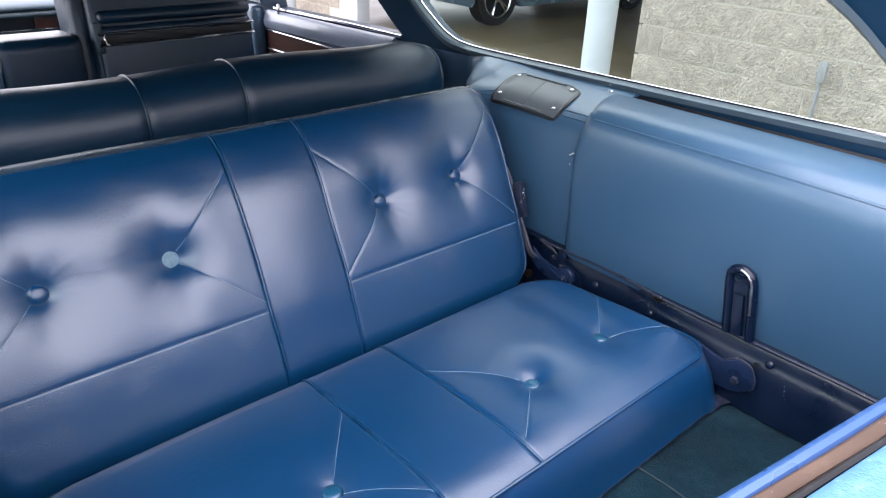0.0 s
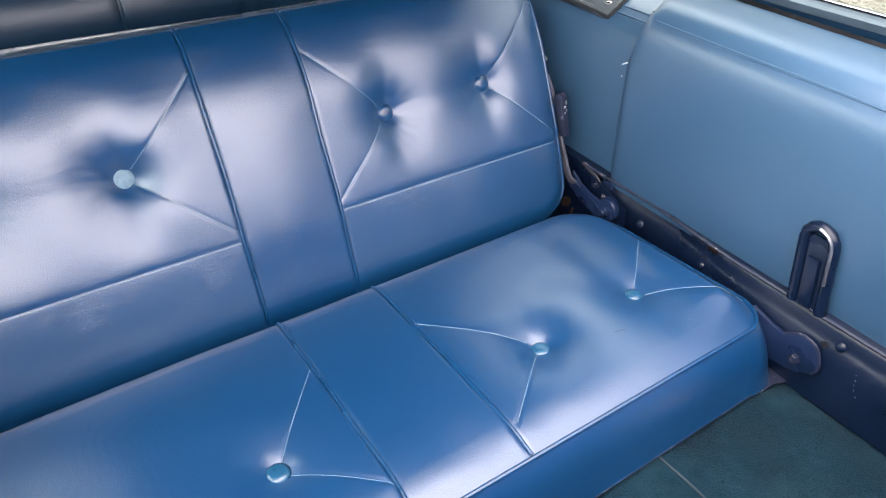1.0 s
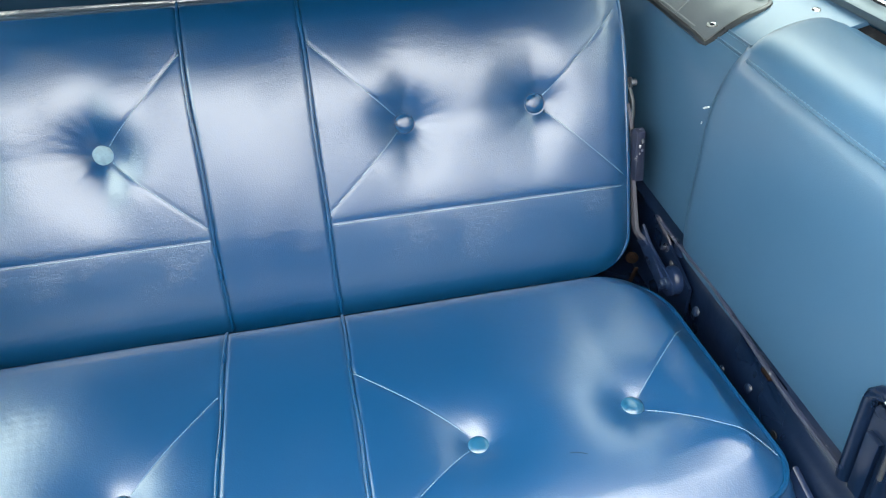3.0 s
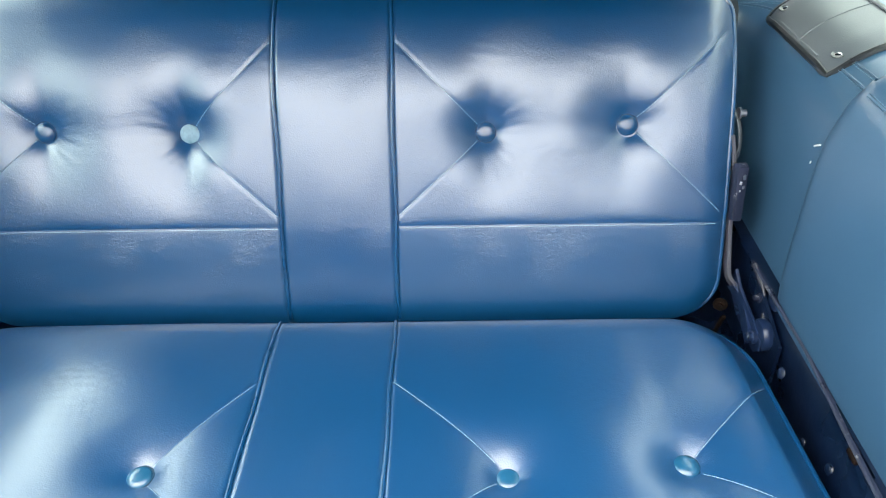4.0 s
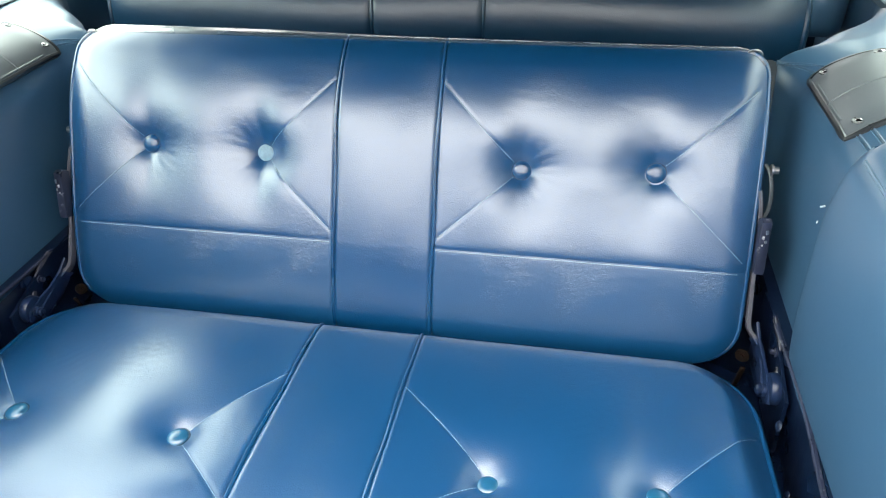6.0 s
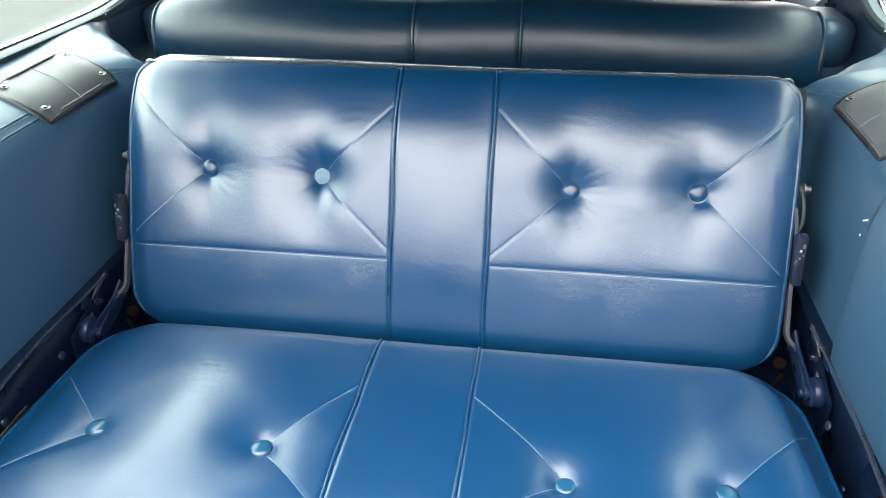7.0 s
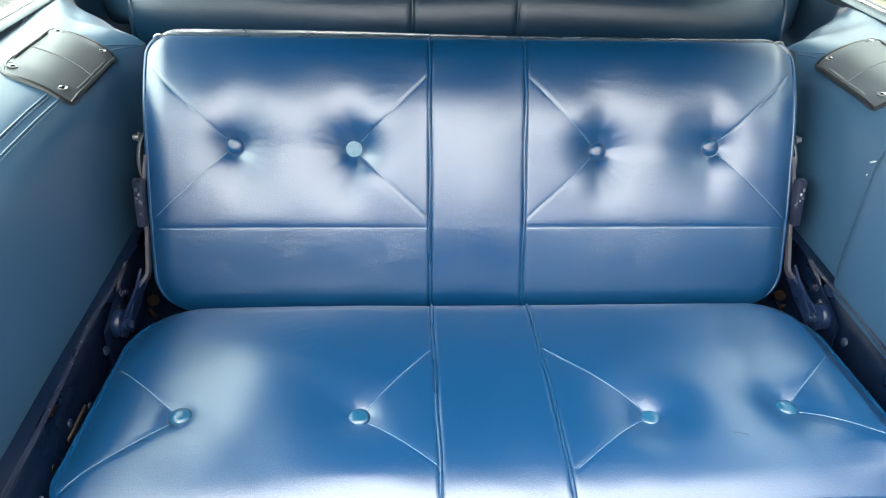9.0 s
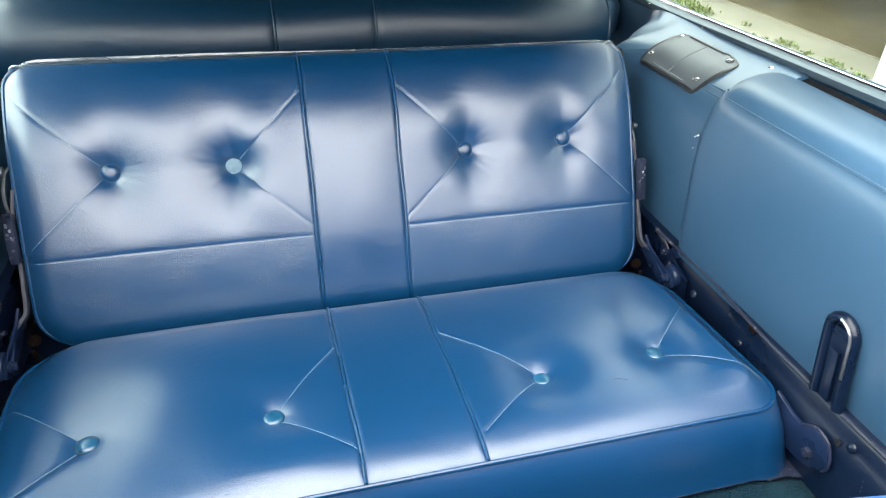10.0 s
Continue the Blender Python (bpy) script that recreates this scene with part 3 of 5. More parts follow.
def seat_back(seat):
    pts, nrm = border(BACK_BOX, BACK_R)
    h0 = back_height(pts[:, 0], pts[:, 1])
    ring = lambda o, n: on_back(pts[:, 0] + nrm[:, 0] * o, pts[:, 1] + nrm[:, 1] * o, h0 + n)
    ob = part("backrest", loft([ring(0, 0), ring(0.004, -0.010), ring(0.004, -0.03), ring(-0.004, -0.060), ring(-0.03, -0.066)], caps=True), VINYL, seat, "tufted blue vinyl backrest leaning on its steel pan")
    lo, hi = np.linspace(-0.163, -0.012, 64), np.linspace(-0.012, 0.310, 134)
    outer = SEAM + 0.474 * np.linspace(1, 0, 160) ** 1.12
    for sx in (-1, 1):
        xs = np.sort(sx * outer)
        part("tufted_panel", quilt(on_back, back_height, BACK_BOX, BACK_R, xs, hi), VINYL_BACK, ob, angle=80)
        part("lower_panel", quilt(on_back, back_height, BACK_BOX, BACK_R, xs, lo), VINYL_WORN, ob, "blue vinyl with fine pale creases under the seam", angle=80)
    part("centre_panel", quilt(on_back, back_height, BACK_BOX, BACK_R, np.linspace(-SEAM, SEAM, 58), np.concatenate([lo, hi[1:]])), VINYL_BACK, ob, angle=80)
    # welt round the sides and the bottom
    k = (pts[:, 1] < 0.304)
    start = int(np.argmax(k & ~np.roll(k, 1)))
    order = [(start + i) % len(pts) for i in range(len(pts)) if k[(start + i) % len(pts)]]
    line = on_back(pts[order, 0] + nrm[order, 0] * 0.002, pts[order, 1] + nrm[order, 1] * 0.002, h0[order] - 0.002 - 0.012 * np.clip(-nrm[order, 1], 0, 1) ** 3)
    ends = [on_back(s * 0.512, 0.316, -0.068) for s in (1, -1)]
    first = line[0]
    line = np.concatenate([[ends[0] if first[0] > 0 else ends[1]], line, [ends[1] if first[0] > 0 else ends[0]]])
    part("welt", tube(line, 0.0036, 8), VINYL_WELT, ob)
    for sx in (-1, 1):
        s = np.linspace(-0.156, 0.306, 120)
        wob = sx * SEAM + 0.0012 * np.sin(s * 31 + sx)
        seam = on_back(wob, s, back_height(0 * s + sx * SEAM, s) + 0.0024)
        seam = np.concatenate([seam, [on_back(sx * SEAM, 0.315, -0.058), on_back(sx * SEAM, 0.310, -0.070)]])
        part("seam_welt", tube(seam, 0.0027, 8), VINYL_WELT, ob)
    for n, (bx, bs, deep) in enumerate(BACK_BUTTONS):
        h = float(back_height(np.array(bx), np.array(bs)))
        at = on_back(bx, bs, h + 0.005)
        if n == 1:
            part("button", lathe(dome(0.0178, 0.006), at, BACK_N, 24), BUTTON_BARE, ob, "flat grey-blue button with its vinyl worn off")
        else:
            part("button", lathe(dome(0.0160, 0.009), at, BACK_N, 24), VINYL_WELT, ob)
    for a, b in BACK_PLEATS:
        a2 = (a[0] + (b[0] - a[0]) * 0.09, a[1] + (b[1] - a[1]) * 0.09)
        part("stitching", stitches(surface_line(on_back, back_height, a2, b), 0.0009, 0.0034, 0.0016, 0.0007, up=BACK_N), THREAD, ob)
    for sx in (-1, 1):
        part("stitching", stitches(surface_line(on_back, back_height, (sx * 0.087, -0.0145), (sx * 0.545, -0.0145), 120), 0.0012, up=BACK_N), THREAD, ob)
    # top ledge with its sky sheen painted in, deeper towards one end, and small wire clips at its ends
    xs = np.linspace(-0.5535, 0.5535, 90)
    deep = 0.010 + 0.020 / (1 + np.exp((xs + 0.10) / 0.07))
    top = 0.2735 + np.sqrt(np.clip(0.036 ** 2 - np.clip(np.abs(xs) - 0.52, 0, 0.036) ** 2, 0, None))
    front = on_back(xs, top, back_height(xs, top))
    shrink = np.clip((0.5535 - np.abs(xs)) / 0.035, 0.12, 1)
    rows = [front + np.stack([0 * xs, deep * u * shrink, 0 * xs + 0.0022 * math.sin(math.pi * min(u * 1.3, 1)) + 0.003 * u], 1) for u in (0.0, 0.08, 0.3, 0.6, 0.9, 1.0)]
    part("top_ledge", sheet(rows, 0.004, (0, 0, -1)), VINYL_LEDGE, ob, "blue vinyl top edge, paler for its painted sheen")
    for sx in (-1, 1):
        c = on_back(sx * 0.538, 0.304, -0.050)
        ring_line = [c + np.array((sx * 0.011 * math.cos(a), 0.002 * math.cos(a), 0.008 * math.sin(a))) for a in np.linspace(0, 2 * math.pi, 16, endpoint=False)]
        part("clip", tube(ring_line, 0.0022, 6, closed=True), STEEL, ob, "small steel clip")
    # steel pan behind the padding, with its edge showing at the sides
    pan = [on_back(x, s, n) for n in (-0.068, -0.075) for x, s in ((-0.545, -0.06), (0.545, -0.06), (0.545, 0.285), (-0.545, 0.285))]
    part("back_pan", (np.array(pan), [(0, 1, 2, 3), (4, 5, 6, 7), (0, 1, 5, 4), (1, 2, 6, 5), (2, 3, 7, 6), (3, 0, 4, 7)]), GREY_STEEL, ob)
    for sx in (-1, 1):
        face = [(0.552, 0.10), (0.564, 0.10), (0.569, 0.15), (0.572, 0.285), (0.570, 0.295), (0.564, 0.299), (0.552, 0.299)]
        if sx > 0:
            part("side_flange", loft([[on_back(sx * x, s, n) for x, s in face] for n in (-0.050, -0.056)]), FLANGE, ob)
        # raised black plates stand in for the dark of the slots
        for s0 in (0.165, 0.212, 0.258) if sx > 0 else ():
            slot = [on_back(sx * x, s0 + a, -0.0500) for x, a in ((0.5650, 0), (0.5685, 0), (0.5685, 0.018), (0.5650, 0.018))]
            part("slot", loft([slot, [q + 0.0012 * BACK_N for q in slot]]), BLACK, ob)
        wire = catmull([on_back(sx * 0.573, 0.148, -0.05), on_back(sx * 0.580, 0.135, -0.045), on_back(sx * 0.584, 0.105, -0.04), on_back(sx * 0.582, 0.075, -0.045), on_back(sx * 0.568, 0.055, -0.05)], 6)
        part("bracket", tube(wire, 0.0034, 8, flat=0.6), GREY_STEEL, ob)
        at = on_back(sx * 0.580, 0.140, -0.044)
        part("bolt", lathe([(0.009, 0), (0.009, 0.003), (0.0055, 0.003), (0.0055, 0.011), (0.0006, 0.011)], at, (sx, 0, 0), 12), STEEL, ob)
    return ob


def seat_cushion(seat):
    pts, nrm = border(SEAT_BOX, SEAT_R)
    front = np.clip(-nrm[:, 1], 0, 1) ** 1.5
    back = np.clip(nrm[:, 1], 0, 1)
    grow = 0.45 + 0.55 * front - 0.42 * back + 0.8 * np.clip(-nrm[:, 1], 0, 1) * np.abs(nrm[:, 0])
    top = 0.708 - 0.075 * (pts[:, 1] + 0.506)
    ring = lambda o, n: np.stack([pts[:, 0] + nrm[:, 0] * o * grow, pts[:, 1] + nrm[:, 1] * o * grow, top + n * (top - 0.602) / 0.106], 1)
    rings = [ring(0, 0), ring(0.006, -0.006), ring(0.016, -0.024), ring(0.025, -0.046), ring(0.032, -0.070), ring(0.037, -0.092), ring(0.042, -0.106)]
    ob = part("cushion", loft(rings, caps=True), VINYL, seat, "blue vinyl bench cushion with four buttons on the carpet")
    vs = np.linspace(-0.506, -0.092, 138)
    outer = SEAM + 0.478 * np.linspace(1, 0, 162) ** 1.12
    for sx in (-1, 1):
        part("tufted_panel", quilt(on_seat, seat_height, SEAT_BOX, SEAT_R, np.sort(sx * outer), vs), VINYL, ob, angle=80)
    part("centre_panel", quilt(on_seat, seat_height, SEAT_BOX, SEAT_R, np.linspace(-SEAM, SEAM, 56), vs), VINYL, ob, angle=80)
    part("welt", tube(ring(0.002, 0.0005), 0.0034, 8, closed=True), VINYL_WELT, ob)
    part("hem", tube(ring(0.0415, -0.1052), 0.0010, 6, closed=True), NAVY_WORN, ob, "thin metal base edge")
    for sx in (-1, 1):
        v = np.linspace(-0.504, -0.100, 100)
        x = sx * SEAM + 0.0010 * np.sin(v * 37 + sx)
        part("seam_welt", tube(on_seat(x, v, seat_height(0 * v + sx * SEAM, v) + 0.0018), 0.0027, 8), VINYL_WELT, ob)
        f0 = on_seat(0.012 + 0 * v[:12], -0.509 - 0.004 * np.linspace(0, 1, 12), -0.004 - 0.05 * np.linspace(0, 1, 12))
    part("stitching", stitches(f0, 0.001, up=(0, -1, 0)), THREAD, ob)
    for bx, bv, *_ in SEAT_BUTTONS:
        at = on_seat(bx, bv, float(seat_height(np.array(bx), np.array(bv))) + 0.0015)
        part("button", lathe(dome(0.0148, 0.006), at, SEAT_N, 24), VINYL_BUTTON, ob, "light blue button, sky reflection in its colour")
        a = np.linspace(0, 2 * math.pi, 28, endpoint=False)
        part("button_rim", tube(at + np.stack([0.0152 * np.cos(a), 0.0152 * np.sin(a), 0 * a + 0.0006], 1), 0.0013, 6, closed=True), VINYL_DARK, ob)
    for a, b in SEAT_PLEATS:
        a2 = (a[0] + (b[0] - a[0]) * 0.10, a[1] + (b[1] - a[1]) * 0.10)
        part("stitching", stitches(surface_line(on_seat, seat_height, a2, b), 0.0004, 0.0042, 0.0008, 0.00046), THREAD, ob)
    xs = np.linspace(0.314, 0.333, 8)
    ys = -0.410 - 0.006 * np.linspace(0, 1, 8) ** 2
    part("nick", tube(on_seat(xs, ys, seat_height(xs, ys)), 0.0004, 5), BLACK, ob, "short dark scratch")
    for sx in (-1, 1):
        tab = [(0.520, -0.552), (0.556, -0.552), (0.594, -0.566), (0.598, -0.560), (0.588, -0.532), (0.574, -0.498), (0.560, -0.50)]
        part("corner_tab", loft([[(sx * x, y, z + 0.010 * max(0, 0.575 - x)) for x, y in tab] for z in (0.5985, 0.6025)]), NAVY_WORN, ob, "scuffed dark steel corner tab")
    return ob


third_row_seat = thing("third_row_seat", (0, -0.2, 0.597), "button-tufted blue vinyl rear-facing folding bench seat on carpet", "car seat")
seat_back(third_row_seat)
seat_cushion(third_row_seat)


def bar(points, wide, deep):
    """A flat bar swept along points: its edge, wide across, faces the rear; deep is its other side."""
    p = np.asarray(points, float)
    t = np.gradient(p, axis=0)
    t /= np.linalg.norm(t, axis=1)[:, None]
    across = np.array([1.0, 0, 0]) - t * t[:, :1]
    across /= np.linalg.norm(across, axis=1)[:, None]
    back = np.cross(t, across)
    back *= np.sign(back[:, 1:2] + 1e-9)
    c = 0.0009
    corner = [(-wide + c, 0), (wide - c, 0), (wide, c), (wide, deep - c), (wide - c, deep), (-wide + c, deep), (-wide, deep - c), (-wide, c)]
    return loft([[q + a * u + b * w for u, w in corner] for q, a, b in zip(p, across, back)])


def seat_hinge(sx):
    f = lambda s: flip(s, sx)
    ob = part("hinge", f(prism([(0.03, 0.60), (0.035, 0.73), (-0.03, 0.735), (-0.16, 0.69), (-0.17, 0.60)], lambda y, z: 0.600, 0.005)), NAVY, third_row_seat, "navy steel folding hinge")
    strap = catmull([(0.560, 0.054, 0.897), (0.565, 0.041, 0.868), (0.567, 0.020, 0.825), (0.5665, 0.000, 0.783), (0.567, -0.018, 0.750), (0.5685, -0.036, 0.717), (0.577, -0.045, 0.705), (0.5855, -0.055, 0.696), (0.5875, -0.075, 0.688), (0.585, -0.100, 0.681), (0.582, -0.122, 0.676)], 6)
    part("strap", f(bar(strap[:38], 0.0030, 0.014)), STRAP, ob, "bare grey-pink steel strap")
    part("hinge_arm", f(bar(strap[36:], 0.0042, 0.022)), BRACKET, ob)
    arm = [(-0.030, 0.722), (-0.052, 0.705), (-0.078, 0.694), (-0.112, 0.690), (-0.138, 0.684), (-0.144, 0.668), (-0.132, 0.654), (-0.100, 0.652), (-0.060, 0.664), (-0.020, 0.690)]
    part("arm_web", f(prism(arm, lambda y, z: 0.578 + 0.006 * min(max((-y - 0.03) / 0.05, 0), 1), 0.005, 0.0015)), BRACKET, ob)
    stop = [(0.014, 0.868), (0.024, 0.870), (0.036, 0.862), (0.032, 0.836), (0.018, 0.792), (0.006, 0.787), (-0.007, 0.792), (-0.006, 0.800), (0.010, 0.850)]
    part("stop", f(prism(stop, lambda y, z: 0.5625, 0.0145, 0.0025)), NAVY_WORN, ob, "scuffed dark steel stop")
    for k, (dz, w, h) in enumerate(((0.856, 0.0050, 0.007), (0.848, 0.0034, 0.005), (0.842, 0.0042, 0.004), (0.837, 0.0022, 0.003))):
        part("stop_scuff", f(box((0.5685 + 0.002 * (-1) ** k, 0.0115 - (0.868 - dz) * 0.27 - 0.001, dz), (w, 0.0018, h), 0.0006, (-14, 0, 35 * (-1) ** k))), STEEL, ob, "bright chipped edge")
    part("pivot", f(lathe([(0.016, -0.008), (0.021, -0.0065), (0.023, -0.003), (0.023, 0.005), (0.021, 0.008), (0.015, 0.0095), (0.0006, 0.0095)], (0.594, -0.123, 0.679), (1, 0, 0), 28)), BRACKET, ob, "round navy pivot boss")
    part("pivot_pin", f(lathe([(0.0095, 0), (0.0095, 0.005), (0.0075, 0.006), (0.0075, 0.011), (0.005, 0.013), (0.0006, 0.013)], (0.583, -0.126, 0.677), (-1, 0, 0.1), 14)), BRACKET, ob)
    link_arm = catmull([(0.599, -0.040, 0.742), (0.601, -0.062, 0.733), (0.603, -0.082, 0.718), (0.602, -0.098, 0.702), (0.599, -0.110, 0.690)], 6)
    part("link_arm", f(bar(link_arm, 0.0016, 0.010)), STRAP, ob)
    part("link_bolt", f(lathe([(0.007, 0), (0.007, 0.003), (0.004, 0.003), (0.004, 0.009), (0.0006, 0.009)], (0.600, -0.078, 0.708), (-1, 0, 0.1), 10)), NAVY_WORN, ob)
    part("clip", f(box((0.609, -0.098, 0.716), (0.006, 0.022, 0.020), 0.002, (-30, 0, 0))), BRACKET, ob)
    part("rust_bolt", f(lathe([(0.011, 0), (0.010, 0.0015), (0.007, 0.002), (0.008, 0.005), (0.004, 0.005), (0.004, 0.008), (0.0006, 0.008)], (0.572, -0.030, 0.652), (-0.5, -1, 0.3), 12)), RUST, ob, "rusted bolt")
    part("rust_strip", f(box((0.570, -0.046, 0.622), (0.008, 0.005, 0.055), 0.002, (14, 0, 8))), RUST, ob, "rust-stained steel strip")
    return ob


def hold_bracket(sx):
    f = lambda s: flip(s, sx)
    plate = [(-0.470, 0.700), (-0.508, 0.690), (-0.530, 0.688), (-0.552, 0.704), (-0.570, 0.703), (-0.582, 0.697), (-0.593, 0.677), (-0.594, 0.662), (-0.588, 0.650), (-0.572, 0.638), (-0.554, 0.632), (-0.52, 0.629), (-0.470, 0.632)]
    ob = part("bracket", f(prism(plate, lambda y, z: 0.566, 0.009, 0.003)), BRACKET, third_row_seat, "navy bolted steel bracket")
    part("rolled_edge", f(tube(catmull([(0.569, y, z) for y, z in plate[2:9]], 5), 0.0026, 8)), NAVY_WORN, ob)
    part("bolt", f(lathe([(0.016, 0), (0.016, 0.0025), (0.009, 0.003), (0.009, 0.009), (0.007, 0.0105), (0.0006, 0.0105)], (0.570, -0.560, 0.660), (-1, 0, 0), 6)), NAVY_WORN, ob, "hexagon bolt")
    return ob


def latch_loop(sx):
    ob = thing("latch_loop", (sx * 0.594, -0.52, 0.735), "navy steel loop with worn bright edge on the side panel", "latch")
    f = lambda s: flip(s, sx)
    lean = -0.16
    at = lambda y, z, x=0.588: (x, -0.533 + y - lean * (z - 0.745), z)
    loop = [at(-0.0225, 0.738)] + [at(-0.0225, z) for z in (0.765, 0.79, 0.82)]
    loop += [at(0.0225 * -math.cos(a), 0.847 + 0.0225 * math.sin(a)) for a in np.radians([0, 25, 50, 75, 90, 105, 130, 155, 180])]
    loop += [at(0.0225, z) for z in (0.82, 0.79, 0.765, 0.738)]
    part("loop", f(tube(loop, 0.0085, 10)), NAVY, ob)
    part("worn_edge", f(tube([q - np.array((0.0075, 0, 0)) + np.array((0, 0, 0.001)) for q in np.array(loop)[2:9]], 0.0030, 6)), STEEL, ob, "bright worn edge")
    back = [at(-0.020, 0.74)[1:], at(0.020, 0.74)[1:], at(0.020, 0.837)[1:], at(0.010, 0.855)[1:], at(-0.010, 0.855)[1:], at(-0.020, 0.837)[1:]]
    part("recess", f(prism(back, lambda y, z: 0.5865, 0.004)), NAVY, ob)
    tongue = [at(-0.009, 0.742)[1:], at(0.009, 0.742)[1:], at(0.009, 0.822)[1:], at(-0.009, 0.822)[1:]]
    part("tongue", f(prism(tongue, lambda y, z: 0.580, 0.007, 0.0015)), NAVY, ob)
    return ob


for _sx in (1, -1):
    seat_hinge(_sx)
    hold_bracket(_sx)
latch_loop(1)


# ---------------------------------------------------------------- car sides: trim, rail, sill, windows
REAR_TRIM = catmull([(0.606, 0.722), (0.600, 0.765), (0.595, 0.83), (0.591, 0.91), (0.590, 0.975), (0.594, 1.022), (0.604, 1.049), (0.622, 1.067), (0.655, 1.078), (0.70, 1.081), (0.735, 1.075), (0.752, 1.056)], 5)
FRONT_TRIM = catmull([(0.622, 0.69), (0.614, 0.80), (0.611, 0.90), (0.610, 0.965), (0.614, 0.995), (0.626, 1.016), (0.65, 1.034), (0.69, 1.052), (0.735, 1.068), (0.768, 1.076)], 6)


def ledge(x):
    """Height of the front ledge at a distance from the middle."""
    return float(np.interp(x, FRONT_TRIM[18:, 0], FRONT_TRIM[18:, 1]))


def green(z):
    """How far out the window side stands at a height: it leans in towards the roof."""
    return 0.782 - 0.22 * (z - 1.08)


QUARTER = catmull([(-0.700, 1.108), (-0.40, 1.096), (-0.07, 1.087), (0.35, 1.077), (0.47, 1.080), (0.520, 1.091), (0.567, 1.116), (0.645, 1.180), (0.72, 1.27), (0.755, 1.335), (0.740, 1.395), (0.60, 1.425),
                   (0.10, 1.430), (-0.26, 1.408), (-0.41, 1.355), (-0.49, 1.318), (-0.568, 1.260), (-0.66, 1.172), (-0.706, 1.128)], 4, closed=True)
DOOR_WIN = [(0.720, 1.066), (0.765, 1.105), (0.83, 1.170), (1.00, 1.345), (1.06, 1.375), (1.45, 1.380), (1.49, 1.360), (1.505, 1.045)]
FRONT_WIN = [(1.615, 1.045), (1.60, 1.375), (1.98, 1.375), (2.42, 1.05)]


def side_wall(sx, name):
    ob = thing(name, (sx * 0.7, 0, 0.6), "blue vinyl interior side trim with stitched top roll", "interior trim", kind="structure")
    f = lambda s: flip(s, sx)
    # rear pad with its raised rounded front end, on one side only
    if sx > 0:
        stations = [(-0.097, 0.018), (-0.0985, 0.012), (-0.103, 0.006), (-0.111, 0.002), (-0.122, 0.0)] + [(y, 0.0) for y in np.linspace(-0.15, -0.785, 20)]
        rings = []
        for y, inset in stations:
            z = REAR_TRIM[:, 1]
            bend = -0.018 * np.clip((z - 0.97) / 0.09, 0, 1) + 0.03 * np.clip((REAR_TRIM[:, 0] - 0.62) / 0.12, 0, 1)
            x = REAR_TRIM[:, 0] + inset * np.clip((1.075 - z) / 0.03, 0.15, 1) + 0.002 * np.sin(y * 9)
            rings.append(np.stack([x, y + bend * np.clip((y + 0.45) / 0.33, 0, 1), z - inset * 0.6 * (REAR_TRIM[:, 0] > 0.61)], 1))
        part("rear_pad", sheet(rings, 0.02, (1, 0, -0.3)), VINYL_PANEL, ob)
        for k in (29, 31):
            line = np.array([r[30] + 0.42 * (r[k] - r[30]) for r in rings[4:]])
            part("stitching", stitches(line, 0.0010, 0.0042, 0.0016, 0.0006, up=(-0.8, 0, 0.6)), THREAD_PANEL, ob)
        part("piping", tube(np.array([r[30] for r in rings[4:]]), 0.0022, 6), VINYL_PANEL, ob)
    # front part: its roll flares in behind the seat back, then the ledge draws back to the window
    smooth = lambda u: np.clip(u, 0, 1) ** 2 * (3 - 2 * np.clip(u, 0, 1))
    near = np.clip((0.70 - FRONT_TRIM[:, 0]) / 0.08, 0, 1) * np.clip((FRONT_TRIM[:, 1] - 0.70) / 0.2, 0, 1)
    rings2 = []
    ys = np.concatenate([np.linspace(-0.125 if sx > 0 else -0.785, 0.165, 12), np.linspace(0.175, 0.255, 13), np.linspace(0.262, 0.43, 18)])
    for y in ys:
        flare = float(smooth((y - 0.165) / 0.09))
        x = FRONT_TRIM[:, 0] - 0.028 * flare * near
        z = FRONT_TRIM[:, 1] + 0.012 * flare * near * (FRONT_TRIM[:, 1] > 0.93) - 0.002 * np.sin(y * 14)
        inner = np.interp(y, (0.252, 0.28, 0.325, 0.355, 0.38, 0.41, 0.43), (0.583, 0.628, 0.667, 0.71, 0.742, 0.768, 0.773))
        x = 0.776 - (0.776 - x) * (0.776 - inner) / (0.776 - 0.583)
        rings2.append(np.stack([x, 0 * x + y, z], 1))
    part("front_panel", f(sheet(rings2, 0.015, (1, 0, -0.2))), VINYL_PANEL, ob)
    for k0 in (33, 36):
        line = []
        for y, r in zip(ys[:25], rings2):
            k = k0 - (k0 - 27) * float(smooth((y - 0.185) / 0.07))
            line.append(r[int(k)] + (k - int(k)) * (r[int(k) + 1] - r[int(k)]))
        line = np.array(line)
        part("piping", f(tube(line + (-0.0003, 0, 0.0001), 0.0015, 6)), VINYL_PANEL, ob)
        part("stitching", f(stitches(line + (-0.004, 0, -0.002), 0.0008, 0.0042, 0.0016, 0.0007, up=(-0.6, 0, 0.8))), THREAD_PANEL, ob)
    if sx > 0:
        part("scuff", f(box((0.589, -0.101, 0.968), (0.0025, 0.014, 0.0026), 0.0010, (-35, 0, 0))), SCUFF, ob, "white scuff in the vinyl")
        part("scuff", f(box((0.5895, -0.0985, 0.944), (0.0015, 0.0016, 0.004), 0.0005, (12, 0, 0))), SCUFF, ob, "small white scuff")
